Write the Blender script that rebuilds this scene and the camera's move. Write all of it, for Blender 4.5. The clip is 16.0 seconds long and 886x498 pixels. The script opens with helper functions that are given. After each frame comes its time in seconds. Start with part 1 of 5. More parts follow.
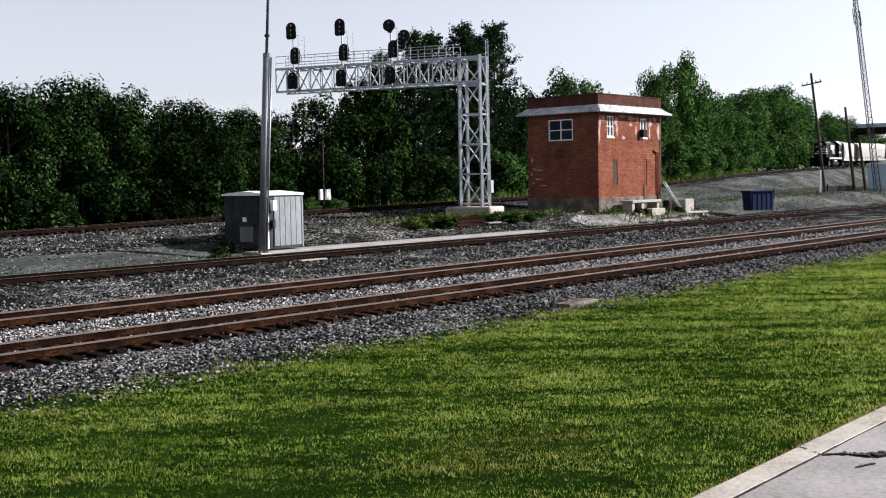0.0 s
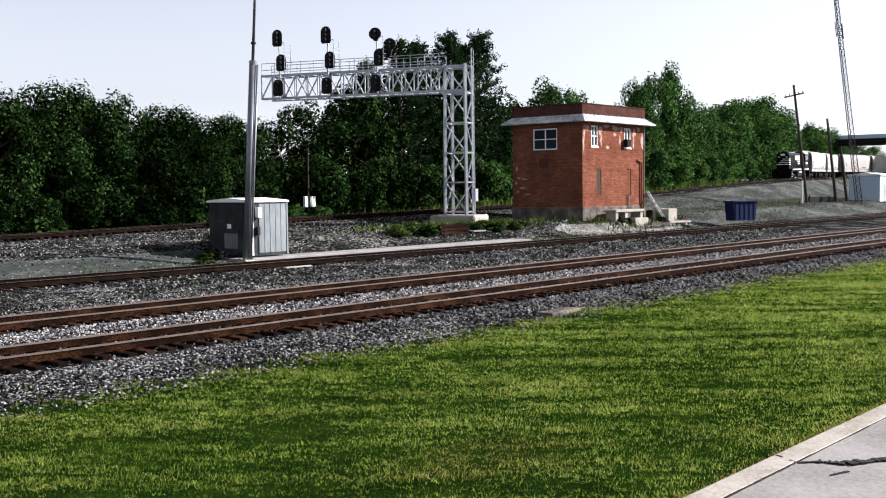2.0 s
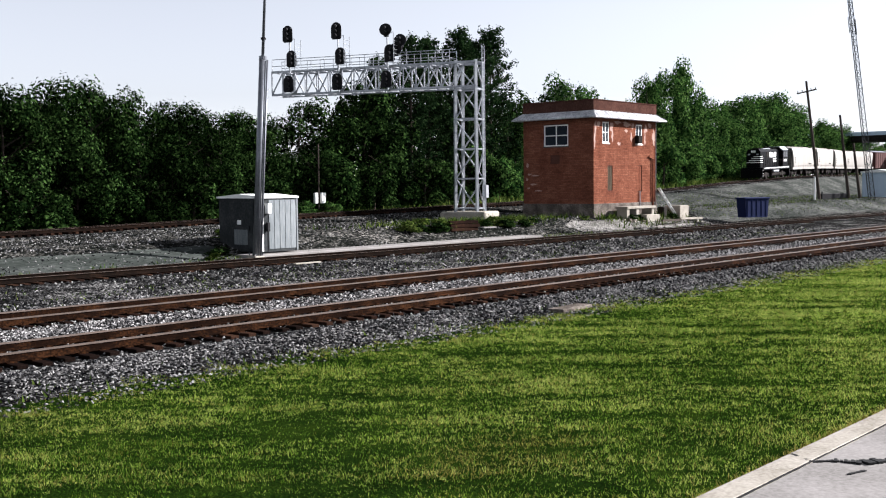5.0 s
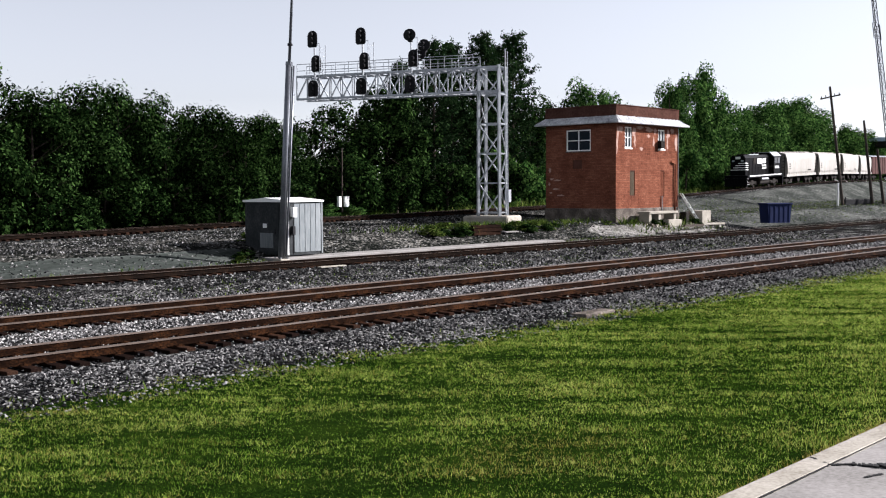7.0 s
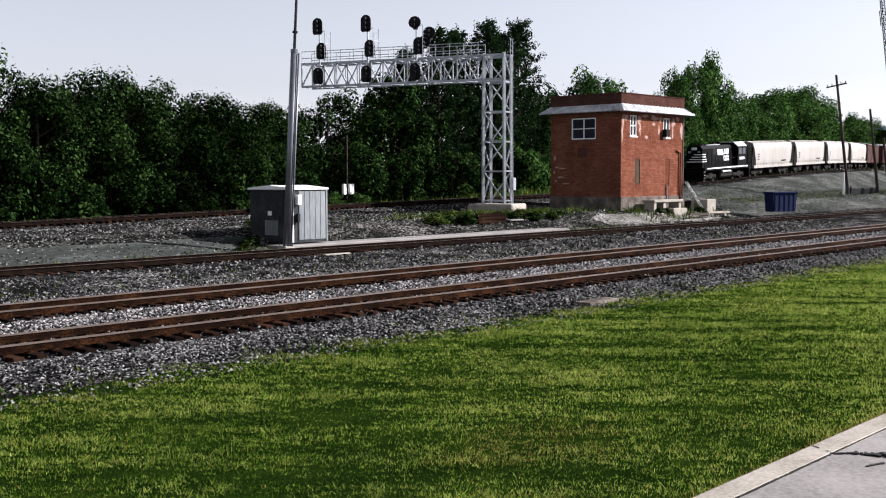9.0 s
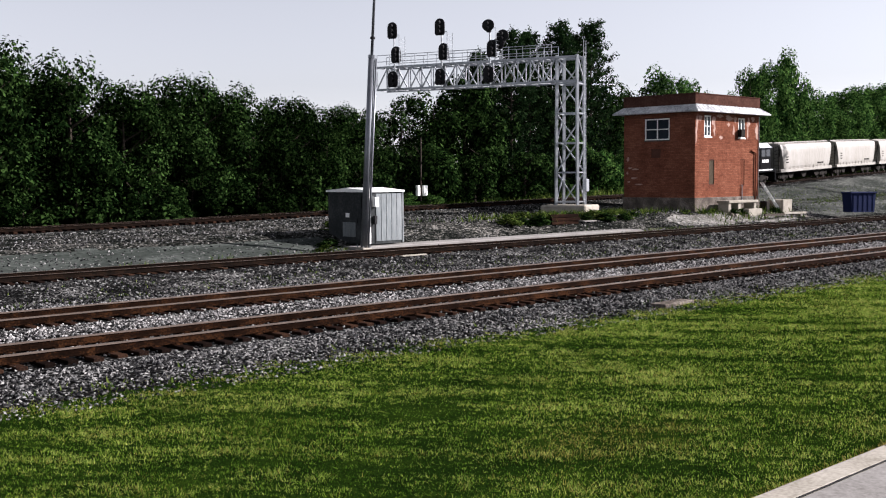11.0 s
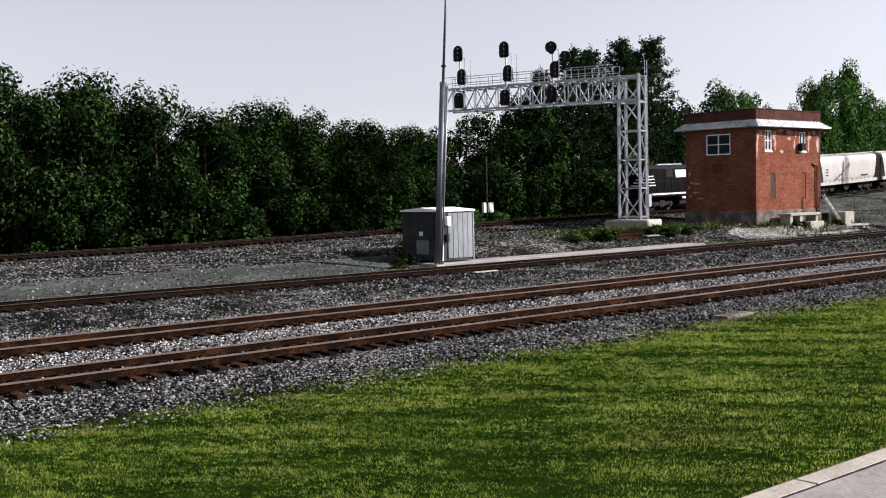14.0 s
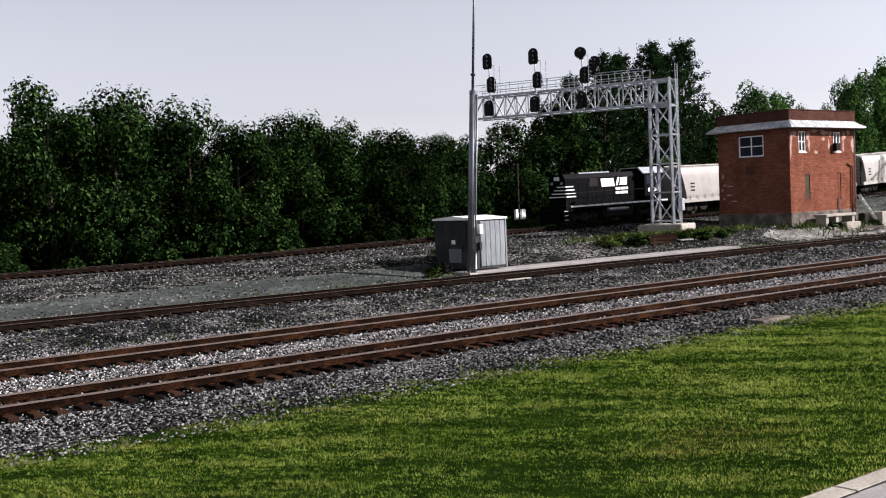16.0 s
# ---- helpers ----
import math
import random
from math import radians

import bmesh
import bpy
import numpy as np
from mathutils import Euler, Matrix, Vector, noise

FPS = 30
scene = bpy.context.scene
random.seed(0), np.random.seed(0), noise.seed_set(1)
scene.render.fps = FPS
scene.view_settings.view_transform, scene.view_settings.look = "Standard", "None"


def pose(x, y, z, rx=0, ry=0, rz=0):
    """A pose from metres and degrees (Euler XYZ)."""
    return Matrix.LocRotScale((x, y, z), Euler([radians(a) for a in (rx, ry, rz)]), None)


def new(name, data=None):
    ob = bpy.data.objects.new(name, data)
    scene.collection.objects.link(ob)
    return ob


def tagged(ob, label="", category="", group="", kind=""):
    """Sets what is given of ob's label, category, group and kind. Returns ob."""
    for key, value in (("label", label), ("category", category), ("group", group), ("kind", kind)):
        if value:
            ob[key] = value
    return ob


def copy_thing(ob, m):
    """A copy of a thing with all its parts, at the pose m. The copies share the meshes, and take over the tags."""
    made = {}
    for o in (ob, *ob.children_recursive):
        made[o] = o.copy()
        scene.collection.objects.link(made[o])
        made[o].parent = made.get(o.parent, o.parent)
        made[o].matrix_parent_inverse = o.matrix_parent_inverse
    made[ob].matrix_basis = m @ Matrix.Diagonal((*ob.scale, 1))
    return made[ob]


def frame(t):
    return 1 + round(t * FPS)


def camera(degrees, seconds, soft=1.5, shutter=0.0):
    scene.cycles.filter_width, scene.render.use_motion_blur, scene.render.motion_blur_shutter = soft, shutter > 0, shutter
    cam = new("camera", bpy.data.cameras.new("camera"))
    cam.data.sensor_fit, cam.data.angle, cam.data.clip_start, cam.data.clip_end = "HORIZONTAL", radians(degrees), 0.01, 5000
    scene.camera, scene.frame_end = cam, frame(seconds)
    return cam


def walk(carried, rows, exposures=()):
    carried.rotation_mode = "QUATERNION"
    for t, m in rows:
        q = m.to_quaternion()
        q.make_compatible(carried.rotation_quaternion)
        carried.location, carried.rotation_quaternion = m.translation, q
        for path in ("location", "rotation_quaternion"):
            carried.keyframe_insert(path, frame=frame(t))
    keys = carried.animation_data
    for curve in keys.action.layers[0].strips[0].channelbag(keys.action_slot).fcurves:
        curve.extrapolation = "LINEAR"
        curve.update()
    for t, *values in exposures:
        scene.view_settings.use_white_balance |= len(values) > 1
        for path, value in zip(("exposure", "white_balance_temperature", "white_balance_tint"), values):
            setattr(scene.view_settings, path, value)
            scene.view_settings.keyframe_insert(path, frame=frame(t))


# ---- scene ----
cam = camera(45.0, 16.0, soft=1.15)
# t, x, y, z, yaw, pitch, roll
ROWS = [
    (0, 0.113, 0.733, 3.123, 0.047, -3.567, 1.109),
    (0.5, 0.086, 0.770, 3.105, 0.117, -3.351, 0.898),
    (1, 0.083, 0.533, 3.150, 0.259, -3.248, 0.924),
    (1.5, 0.077, 0.452, 3.165, -0.402, -3.009, 0.747),
    (2, 0.110, 0.520, 3.162, -0.773, -3.174, 0.665),
    (2.5, 0.104, 0.571, 3.151, -0.331, -3.094, 0.687),
    (3, 0.128, 0.586, 3.149, -0.344, -3.143, 0.737),
    (3.5, 0.126, 0.692, 3.132, -0.512, -3.267, 0.721),
    (4, 0.133, 0.738, 3.119, -0.366, -3.297, 0.732),
    (6.5, 0.064, 0.502, 3.146, 0.273, -3.383, 0.235),
    (7, 0.013, 0.246, 3.198, 0.930, -3.152, 0.361),
    (7.5, 0.022, 0.178, 3.218, 1.166, -3.118, 0.355),
    (8, 0.043, 0.230, 3.207, 1.091, -3.443, 0.223),
    (10.5, -0.098, -0.181, 3.258, 2.518, -3.903, 0.176),
    (11, -0.150, -0.612, 3.338, 4.959, -3.795, 0.422),
    (11.5, -0.208, -0.899, 3.359, 7.182, -3.805, 0.573),
    (12, -0.286, -1.072, 3.392, 9.301, -3.736, 0.751),
    (12.5, -0.316, -1.495, 3.438, 8.966, -3.331, 1.048),
    (13, -0.337, -1.940, 3.514, 7.929, -3.284, 1.172),
    (13.5, -0.357, -2.481, 3.595, 7.746, -3.288, 1.068),
    (14, -0.400, -3.353, 3.679, 8.132, -3.028, 1.250),
    (14.5, -0.391, -3.580, 3.750, 9.166, -2.864, 1.835),
    (15, -0.386, -3.630, 3.771, 9.447, -2.553, 2.413),
    (15.5, -0.371, -3.546, 3.759, 9.613, -2.513, 2.462),
    (16, -0.371, -3.399, 3.742, 9.849, -2.580, 2.410),
]
EXPOSURES = ((0.0, 1.62, 6080, 16), (1.5, 1.76, 6080, 16), (4.0, 1.8, 6080, 15), (7.0, 1.65, 6080, 16), (10.5, 1.55, 6180, 18), (12.0, 1.55, 6230, 18), (16.0, 1.5, 6230, 19))
walk(cam, [(t, pose(x, y, z, 90 + pitch, roll, yaw)) for t, x, y, z, yaw, pitch, roll in ROWS], EXPOSURES)

# ---- world and sun ----
SUN_DIR = Vector((0.82, 0.20, 0.45)).normalized()
world = bpy.data.worlds.new("sky")
scene.world = world
world.use_nodes = True
wn, wl = world.node_tree.nodes, world.node_tree.links
sky = wn.new("ShaderNodeTexSky")
sky.sky_type = 'NISHITA'
sky.sun_disc = False
sky.sun_elevation = math.asin(SUN_DIR.z)
sky.sun_rotation = math.atan2(SUN_DIR.x, SUN_DIR.y)
sky.air_density, sky.dust_density, sky.ozone_density = 1.0, 0.4, 1.0
haze = wn.new("ShaderNodeHueSaturation")
haze.inputs["Saturation"].default_value = 0.22
haze.inputs["Value"].default_value = 1.0
wl.new(sky.outputs[0], haze.inputs["Color"])
wl.new(haze.outputs[0], wn["Background"].inputs["Color"])
wn["Background"].inputs["Strength"].default_value = 0.049
sun_data = bpy.data.lights.new("sun", "SUN")
sun_data.energy, sun_data.angle, sun_data.color = 5.0, radians(0.6), (1.0, 0.96, 0.90)
sun = new("sun", sun_data)
sun.matrix_world = Matrix.Translation((0, 0, 60)) @ SUN_DIR.to_track_quat("Z", "Y").to_matrix().to_4x4()

# ---- materials ----
def material(name, colors, rough=0.8, metal=0.0, scale=4.0, fine=40.0, bump=0.3, bump_dist=0.02, island=0.0, obj_rand=0.0, spec=0.05, stretch=(1, 1, 1), coords="Object"):
    """Base colours mixed by coarse and fine noise, with a bump."""
    m = bpy.data.materials.new(name)
    m.use_nodes = True
    n, l = m.node_tree.nodes, m.node_tree.links
    b = n["Principled BSDF"]
    b.inputs["Roughness"].default_value, b.inputs["Metallic"].default_value = rough, metal
    b.inputs["Specular IOR Level"].default_value = spec
    tc, mp = n.new("ShaderNodeTexCoord"), n.new("ShaderNodeMapping")
    mp.inputs["Scale"].default_value = stretch
    l.new(tc.outputs[coords], mp.inputs["Vector"])
    n1, n2, add, ramp = n.new("ShaderNodeTexNoise"), n.new("ShaderNodeTexNoise"), n.new("ShaderNodeMath"), n.new("ShaderNodeValToRGB")
    for t, s, d in ((n1, scale, 5.0), (n2, fine, 3.0)):
        t.inputs["Scale"].default_value, t.inputs["Detail"].default_value = s, d
        l.new(mp.outputs[0], t.inputs["Vector"])
    add.operation = 'MULTIPLY_ADD'
    add.inputs[1].default_value = 0.5
    l.new(n2.outputs["Fac"], add.inputs[0])
    half = n.new("ShaderNodeMath")
    half.operation = 'MULTIPLY'
    half.inputs[1].default_value = 0.5
    l.new(n1.outputs["Fac"], half.inputs[0])
    l.new(half.outputs[0], add.inputs[2])
    fac = add.outputs[0]
    if island or obj_rand:
        src = n.new("ShaderNodeNewGeometry").outputs["Random Per Island"] if island else n.new("ShaderNodeObjectInfo").outputs["Random"]
        k = n.new("ShaderNodeMath")
        k.operation = 'MULTIPLY_ADD'
        k.inputs[1].default_value = island or obj_rand
        l.new(src, k.inputs[0])
        sub = n.new("ShaderNodeMath")
        sub.operation = 'ADD'
        sub.inputs[1].default_value = -0.5 * (island or obj_rand)
        l.new(fac, sub.inputs[0])
        l.new(sub.outputs[0], k.inputs[2])
        fac = k.outputs[0]
    els = ramp.color_ramp.elements
    for i, c in enumerate(colors):
        pos = 0.28 + 0.44 * i / max(1, len(colors) - 1)
        e = els[i] if i < 2 else els.new(pos)
        e.position, e.color = pos, (*c, 1)
    l.new(fac, ramp.inputs[0])
    l.new(ramp.outputs[0], b.inputs["Base Color"])
    if bump:
        bp = n.new("ShaderNodeBump")
        bp.inputs["Strength"].default_value, bp.inputs["Distance"].default_value = bump, bump_dist
        l.new(n2.outputs["Fac"], bp.inputs["Height"])
        l.new(bp.outputs[0], b.inputs["Normal"])
    return m


def gravel_material(name, colors, cell, stain=0.5):
    """Broken stone: a tone for each cell, dark joints, coarse stains."""
    m = bpy.data.materials.new(name)
    m.use_nodes = True
    n, l = m.node_tree.nodes, m.node_tree.links
    b = n["Principled BSDF"]
    b.inputs["Roughness"].default_value, b.inputs["Specular IOR Level"].default_value = 1.0, 0.0
    tc = n.new("ShaderNodeTexCoord")
    vo, no, co = n.new("ShaderNodeTexVoronoi"), n.new("ShaderNodeTexNoise"), n.new("ShaderNodeTexNoise")
    vo.inputs["Scale"].default_value, no.inputs["Scale"].default_value, co.inputs["Scale"].default_value = cell, cell * 0.35, stain
    co.inputs["Detail"].default_value = 6.0
    for t in (vo, no, co):
        l.new(tc.outputs["Object"], t.inputs["Vector"])
    sep = n.new("ShaderNodeSeparateColor")
    l.new(vo.outputs["Color"], sep.inputs[0])
    add = n.new("ShaderNodeMath")
    add.operation = 'MULTIPLY_ADD'
    add.inputs[1].default_value = 0.55
    l.new(sep.outputs[0], add.inputs[0])
    half = n.new("ShaderNodeMath")
    half.operation = 'MULTIPLY_ADD'
    half.inputs[1].default_value = 1.3
    half.inputs[2].default_value = -0.42
    l.new(co.outputs["Fac"], half.inputs[0])
    l.new(half.outputs[0], add.inputs[2])
    joint = n.new("ShaderNodeMath")
    joint.operation = 'MULTIPLY_ADD'
    joint.inputs[1].default_value = -0.55
    l.new(vo.outputs["Distance"], joint.inputs[0])
    l.new(add.outputs[0], joint.inputs[2])
    ramp = n.new("ShaderNodeValToRGB")
    els = ramp.color_ramp.elements
    for i, c in enumerate(colors):
        e = els[i] if i < 2 else els.new(0.5)
        e.position, e.color = 0.1 + 0.6 * i / (len(colors) - 1), (*c, 1)
    l.new(joint.outputs[0], ramp.inputs[0])
    l.new(ramp.outputs[0], b.inputs["Base Color"])
    bp = n.new("ShaderNodeBump")
    bp.inputs["Strength"].default_value, bp.inputs["Distance"].default_value = 0.9, 0.6 / cell
    bp.invert = True
    l.new(vo.outputs["Distance"], bp.inputs["Height"])
    l.new(bp.outputs[0], b.inputs["Normal"])
    return m


M_DIRT = gravel_material("gravelly_dirt", [(0.005, 0.006, 0.005), (0.022, 0.022, 0.020), (0.06, 0.058, 0.052), (0.18, 0.17, 0.155)], 6.0, 0.35)
M_BALLAST = gravel_material("ballast_bed", [(0.004, 0.004, 0.004), (0.016, 0.016, 0.0155), (0.064, 0.062, 0.06), (0.24, 0.235, 0.225)], 11.0, 0.5)
M_SLOPE = material("dry_gravel_slope", [(0.007, 0.009, 0.008), (0.038, 0.041, 0.037), (0.135, 0.135, 0.126)], 1.0, 0, 0.5, 5.0, 0.8, 0.08, spec=0.0, stretch=(0.3, 1.0, 1))
M_PATH = material("trodden_fine_gravel", [(0.010, 0.012, 0.010), (0.036, 0.041, 0.037), (0.10, 0.106, 0.098)], 1.0, 0, 0.7, 9.0, 0.7, 0.03, spec=0.0, stretch=(0.35, 1.0, 1))
M_PALEBANK = gravel_material("pale_gravel", [(0.08, 0.077, 0.068), (0.19, 0.183, 0.17), (0.31, 0.297, 0.275)], 7.0, 0.6)
M_STONE = material("ballast_stone", [(0.008, 0.008, 0.009), (0.068, 0.066, 0.066), (0.21, 0.205, 0.20)], 0.9, 0, 0.9, 60, 0.2, 0.01, island=0.7, spec=0.0)
M_STONE_PALE = material("clean_ballast_stone", [(0.02, 0.02, 0.02), (0.15, 0.142, 0.14), (0.40, 0.385, 0.375)], 0.9, 0, 0.9, 60, 0.2, 0.01, island=0.7, spec=0.0)
# Near black: the shade between grass blades is put into this colour.
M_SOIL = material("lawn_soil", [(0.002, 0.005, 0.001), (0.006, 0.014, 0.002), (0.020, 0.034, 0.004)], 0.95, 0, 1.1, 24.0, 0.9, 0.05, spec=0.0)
M_CONC = material("weathered_concrete", [(0.115, 0.108, 0.10), (0.19, 0.18, 0.17), (0.26, 0.245, 0.235)], 0.9, 0, 0.8, 18.0, 0.25, 0.01, spec=0.0)
M_PALE = material("pale_concrete", [(0.14, 0.125, 0.10), (0.255, 0.235, 0.20), (0.35, 0.325, 0.285)], 0.9, 0, 2.0, 20.0, 0.3, 0.01, spec=0.0)
M_STAINED = material("stained_dark_concrete", [(0.02, 0.018, 0.016), (0.085, 0.072, 0.062), (0.26, 0.23, 0.20)], 0.95, 0, 1.4, 12, 0.5, 0.02, spec=0.0)
M_CRACK = material("crack_filler", [(0.01, 0.01, 0.01), (0.03, 0.03, 0.03)], 0.8, 0, 4, 30, 0.2, 0.01)
M_RAIL = material("rusty_rail", [(0.003, 0.002, 0.0015), (0.008, 0.004, 0.0026), (0.050, 0.021, 0.009)], 0.75, 0.2, 1.5, 24, 0.3, 0.004, spec=0.0)
M_SIDING = material("dark_siding_rail", [(0.002, 0.002, 0.002), (0.007, 0.005, 0.004), (0.025, 0.014, 0.009)], 0.8, 0.1, 1.5, 24, 0.3, 0.004, spec=0.0)
M_HEAD = material("worn_rail_head", [(0.040, 0.028, 0.021), (0.125, 0.095, 0.078)], 0.6, 0.3, 1.0, 30, 0.1, 0.002, stretch=(0.1, 1, 1), spec=0.3)
M_TIE = material("creosoted_tie", [(0.004, 0.003, 0.0025), (0.010, 0.006, 0.005), (0.032, 0.017, 0.011)], 0.9, 0, 3, 25, 0.6, 0.01, obj_rand=0.4, stretch=(1, 0.2, 1), spec=0.0)
M_BRICK = material("red_brick", [(0.072, 0.026, 0.017), (0.145, 0.054, 0.033), (0.225, 0.096, 0.060)], 0.88, 0, 0.8, 9, 0.3, 0.01, island=0.14, spec=0.0)
M_SOOTY = material("sooty_brick", [(0.026, 0.014, 0.011), (0.055, 0.027, 0.021), (0.10, 0.052, 0.040)], 0.9, 0, 0.8, 9, 0.3, 0.01, spec=0.0)
M_MORTAR = material("mortar", [(0.055, 0.026, 0.020), (0.105, 0.048, 0.036)], 0.95, 0, 2, 25, 0.3, 0.01, spec=0.0)
M_OLDPAINT = material("flaking_pale_paint", [(0.24, 0.13, 0.10), (0.40, 0.30, 0.26)], 0.9, 0, 4, 20, 0.4, 0.01)
M_WHITE = material("white_paint", [(0.62, 0.62, 0.60), (0.82, 0.82, 0.80)], 0.55, 0, 2, 20, 0.1, 0.005, spec=0.3)
M_ROOFSHEET = material("weathered_roof_sheet", [(0.04, 0.045, 0.05), (0.36, 0.37, 0.38), (0.74, 0.74, 0.73)], 0.6, 0.1, 1.1, 7, 0.5, 0.02, spec=0.3)
M_TAR = material("dark_roof_felt", [(0.015, 0.014, 0.013), (0.05, 0.045, 0.04)], 0.9, 0, 1, 12, 0.4, 0.02)
M_GLASS = material("dark_window_glass", [(0.012, 0.016, 0.022), (0.025, 0.03, 0.04)], 0.08, 0, 0.5, 3, 0.0, 0.0, spec=0.12)
M_GALV = material("galvanised_steel", [(0.17, 0.18, 0.195), (0.29, 0.305, 0.325), (0.42, 0.435, 0.455)], 0.45, 0.6, 1.2, 18, 0.1, 0.004, spec=0.3)
M_MAST = material("weathered_mast_steel", [(0.07, 0.075, 0.085), (0.14, 0.148, 0.165), (0.22, 0.23, 0.25)], 0.4, 0.5, 1.2, 18, 0.1, 0.004, spec=0.3)
M_ALU = material("aluminium_sheet", [(0.085, 0.097, 0.10), (0.135, 0.15, 0.155), (0.21, 0.225, 0.23)], 0.45, 0.2, 0.8, 10, 0.08, 0.004, stretch=(1, 1, 0.2), spec=0.3)
# Dark tower steel; on the cabinet this colour stands in for shade.
M_DARKSTEEL_SHADE = material("dark_grey_steel", [(0.012, 0.014, 0.015), (0.026, 0.029, 0.030), (0.060, 0.063, 0.064)], 0.7, 0.0, 1.0, 9, 0.1, 0.005, spec=0.06)
M_BLACK = material("black_paint", [(0.005, 0.005, 0.006), (0.012, 0.012, 0.014)], 0.6, 0, 1.0, 10, 0.1, 0.005, spec=0.15)
M_LOCO = material("black_locomotive_paint", [(0.002, 0.002, 0.0025), (0.005, 0.005, 0.006)], 0.4, 0, 0.8, 8, 0.1, 0.005, spec=0.02)
# Grime, darkened further to carry the shadow beneath the cars.
M_GRIME_SHADE = material("grimy_underframe", [(0.006, 0.0055, 0.005), (0.024, 0.02, 0.017)], 0.85, 0, 2, 14, 0.4, 0.01)
M_HOPPER = material("pale_hopper_paint", [(0.16, 0.145, 0.122), (0.235, 0.22, 0.196), (0.29, 0.276, 0.252)], 0.6, 0, 0.5, 6, 0.12, 0.01, stretch=(1, 1, 0.25), spec=0.3)
M_BOXCAR = material("brown_boxcar_paint", [(0.045, 0.020, 0.018), (0.085, 0.040, 0.036)], 0.7, 0, 0.6, 8, 0.2, 0.01)
M_BLUE = material("blue_plastic", [(0.006, 0.010, 0.035), (0.012, 0.020, 0.07)], 0.7, 0, 1, 12, 0.1, 0.005)
M_WOOD = material("weathered_wood", [(0.022, 0.018, 0.015), (0.07, 0.058, 0.048)], 0.9, 0, 1, 14, 0.4, 0.01, stretch=(4, 4, 0.4))
M_SHED = material("pale_blue_sheet", [(0.34, 0.43, 0.52), (0.46, 0.55, 0.63)], 0.6, 0.1, 1, 8, 0.1, 0.01)
M_BOARD = material("old_dark_boards", [(0.03, 0.023, 0.016), (0.09, 0.068, 0.045)], 0.9, 0, 2, 16, 0.4, 0.01, stretch=(4, 4, 0.5))
M_BARK = material("bark", [(0.018, 0.014, 0.011), (0.055, 0.045, 0.036)], 0.95, 0, 2, 14, 0.6, 0.03, stretch=(3, 3, 0.6))
M_INSUL = material("steel_wire", [(0.03, 0.03, 0.03), (0.06, 0.06, 0.06)], 0.6, 0.3)


def leaf_material(name, dark, mid, light, island=0.55, glow=0.22):
    m = material(name, [dark, mid, light], 0.75, 0, 0.3, 1.4, 0, 0, island=island, spec=0.0)
    n, l = m.node_tree.nodes, m.node_tree.links
    b = n["Principled BSDF"]
    tr, mix = n.new("ShaderNodeBsdfTranslucent"), n.new("ShaderNodeMixShader")
    ramp = next(x for x in n if x.bl_idname == "ShaderNodeValToRGB")
    l.new(ramp.outputs[0], tr.inputs["Color"])
    mix.inputs[0].default_value = glow
    l.new(b.outputs[0], mix.inputs[1])
    l.new(tr.outputs[0], mix.inputs[2])
    l.new(mix.outputs[0], n["Material Output"].inputs["Surface"])
    return m


# Lit and shaded leaf copies: the second holds the shade in its colour.
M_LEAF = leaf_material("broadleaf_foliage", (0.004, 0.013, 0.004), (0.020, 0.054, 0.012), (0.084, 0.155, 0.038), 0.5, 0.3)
M_LEAF_SHADED = leaf_material("dark_foliage", (0.0012, 0.0033, 0.001), (0.0045, 0.012, 0.003), (0.034, 0.066, 0.017), 0.45)
M_PINE = leaf_material("pine_foliage", (0.003, 0.008, 0.003), (0.008, 0.019, 0.007), (0.024, 0.044, 0.016), 0.4)
M_GRASS = leaf_material("grass_blades", (0.004, 0.014, 0.001), (0.036, 0.092, 0.007), (0.19, 0.28, 0.034), 0.6, 0.4)
# Paler, yellower set of the grass colours.
M_GRASS_LIGHT = leaf_material("bleached_grass_blades", (0.045, 0.095, 0.008), (0.125, 0.195, 0.024), (0.38, 0.43, 0.11), 0.6, 0.4)
M_DRY = leaf_material("dry_grass_blades", (0.07, 0.06, 0.010), (0.19, 0.155, 0.035), (0.33, 0.28, 0.085))
M_WEED = leaf_material("weed_foliage", (0.010, 0.022, 0.004), (0.034, 0.062, 0.010), (0.11, 0.14, 0.034))

# ---- mesh helpers ----
# Local plan: s along the tracks, p across them away from the eye, z up.
TURN = 48.5
TF = pose(0, 0, 0, 0, 0, TURN)


def at(s, p, z=0.0, turn=0.0):
    return TF @ pose(s, p, z, 0, 0, turn)


def box(bm, lo, hi, m=None, bevel=0.0):
    ret = bmesh.ops.create_cube(bm, size=1.0)
    vs = ret["verts"]
    lo, hi = Vector(lo), Vector(hi)
    for v in vs:
        v.co = Vector(((v.co.x + 0.5) * (hi.x - lo.x) + lo.x, (v.co.y + 0.5) * (hi.y - lo.y) + lo.y, (v.co.z + 0.5) * (hi.z - lo.z) + lo.z))
    if bevel:
        es = list({e for v in vs for e in v.link_edges})
        r = bmesh.ops.bevel(bm, geom=es, offset=bevel, segments=1, affect='EDGES', clamp_overlap=True)
        vs = list({v for f in r["faces"] for v in f.verts} | {v for v in vs if v.is_valid})
    if m is not None:
        bmesh.ops.transform(bm, matrix=m, verts=[v for v in vs if v.is_valid])
    return vs


def rod(bm, a, b, r, r2=None, seg=6):
    a, b = Vector(a), Vector(b)
    d = b - a
    m = Matrix.Translation((a + b) / 2) @ d.to_track_quat("Z", "Y").to_matrix().to_4x4()
    bmesh.ops.create_cone(bm, cap_ends=True, segments=seg, radius1=r, radius2=r if r2 is None else r2, depth=d.length, matrix=m)


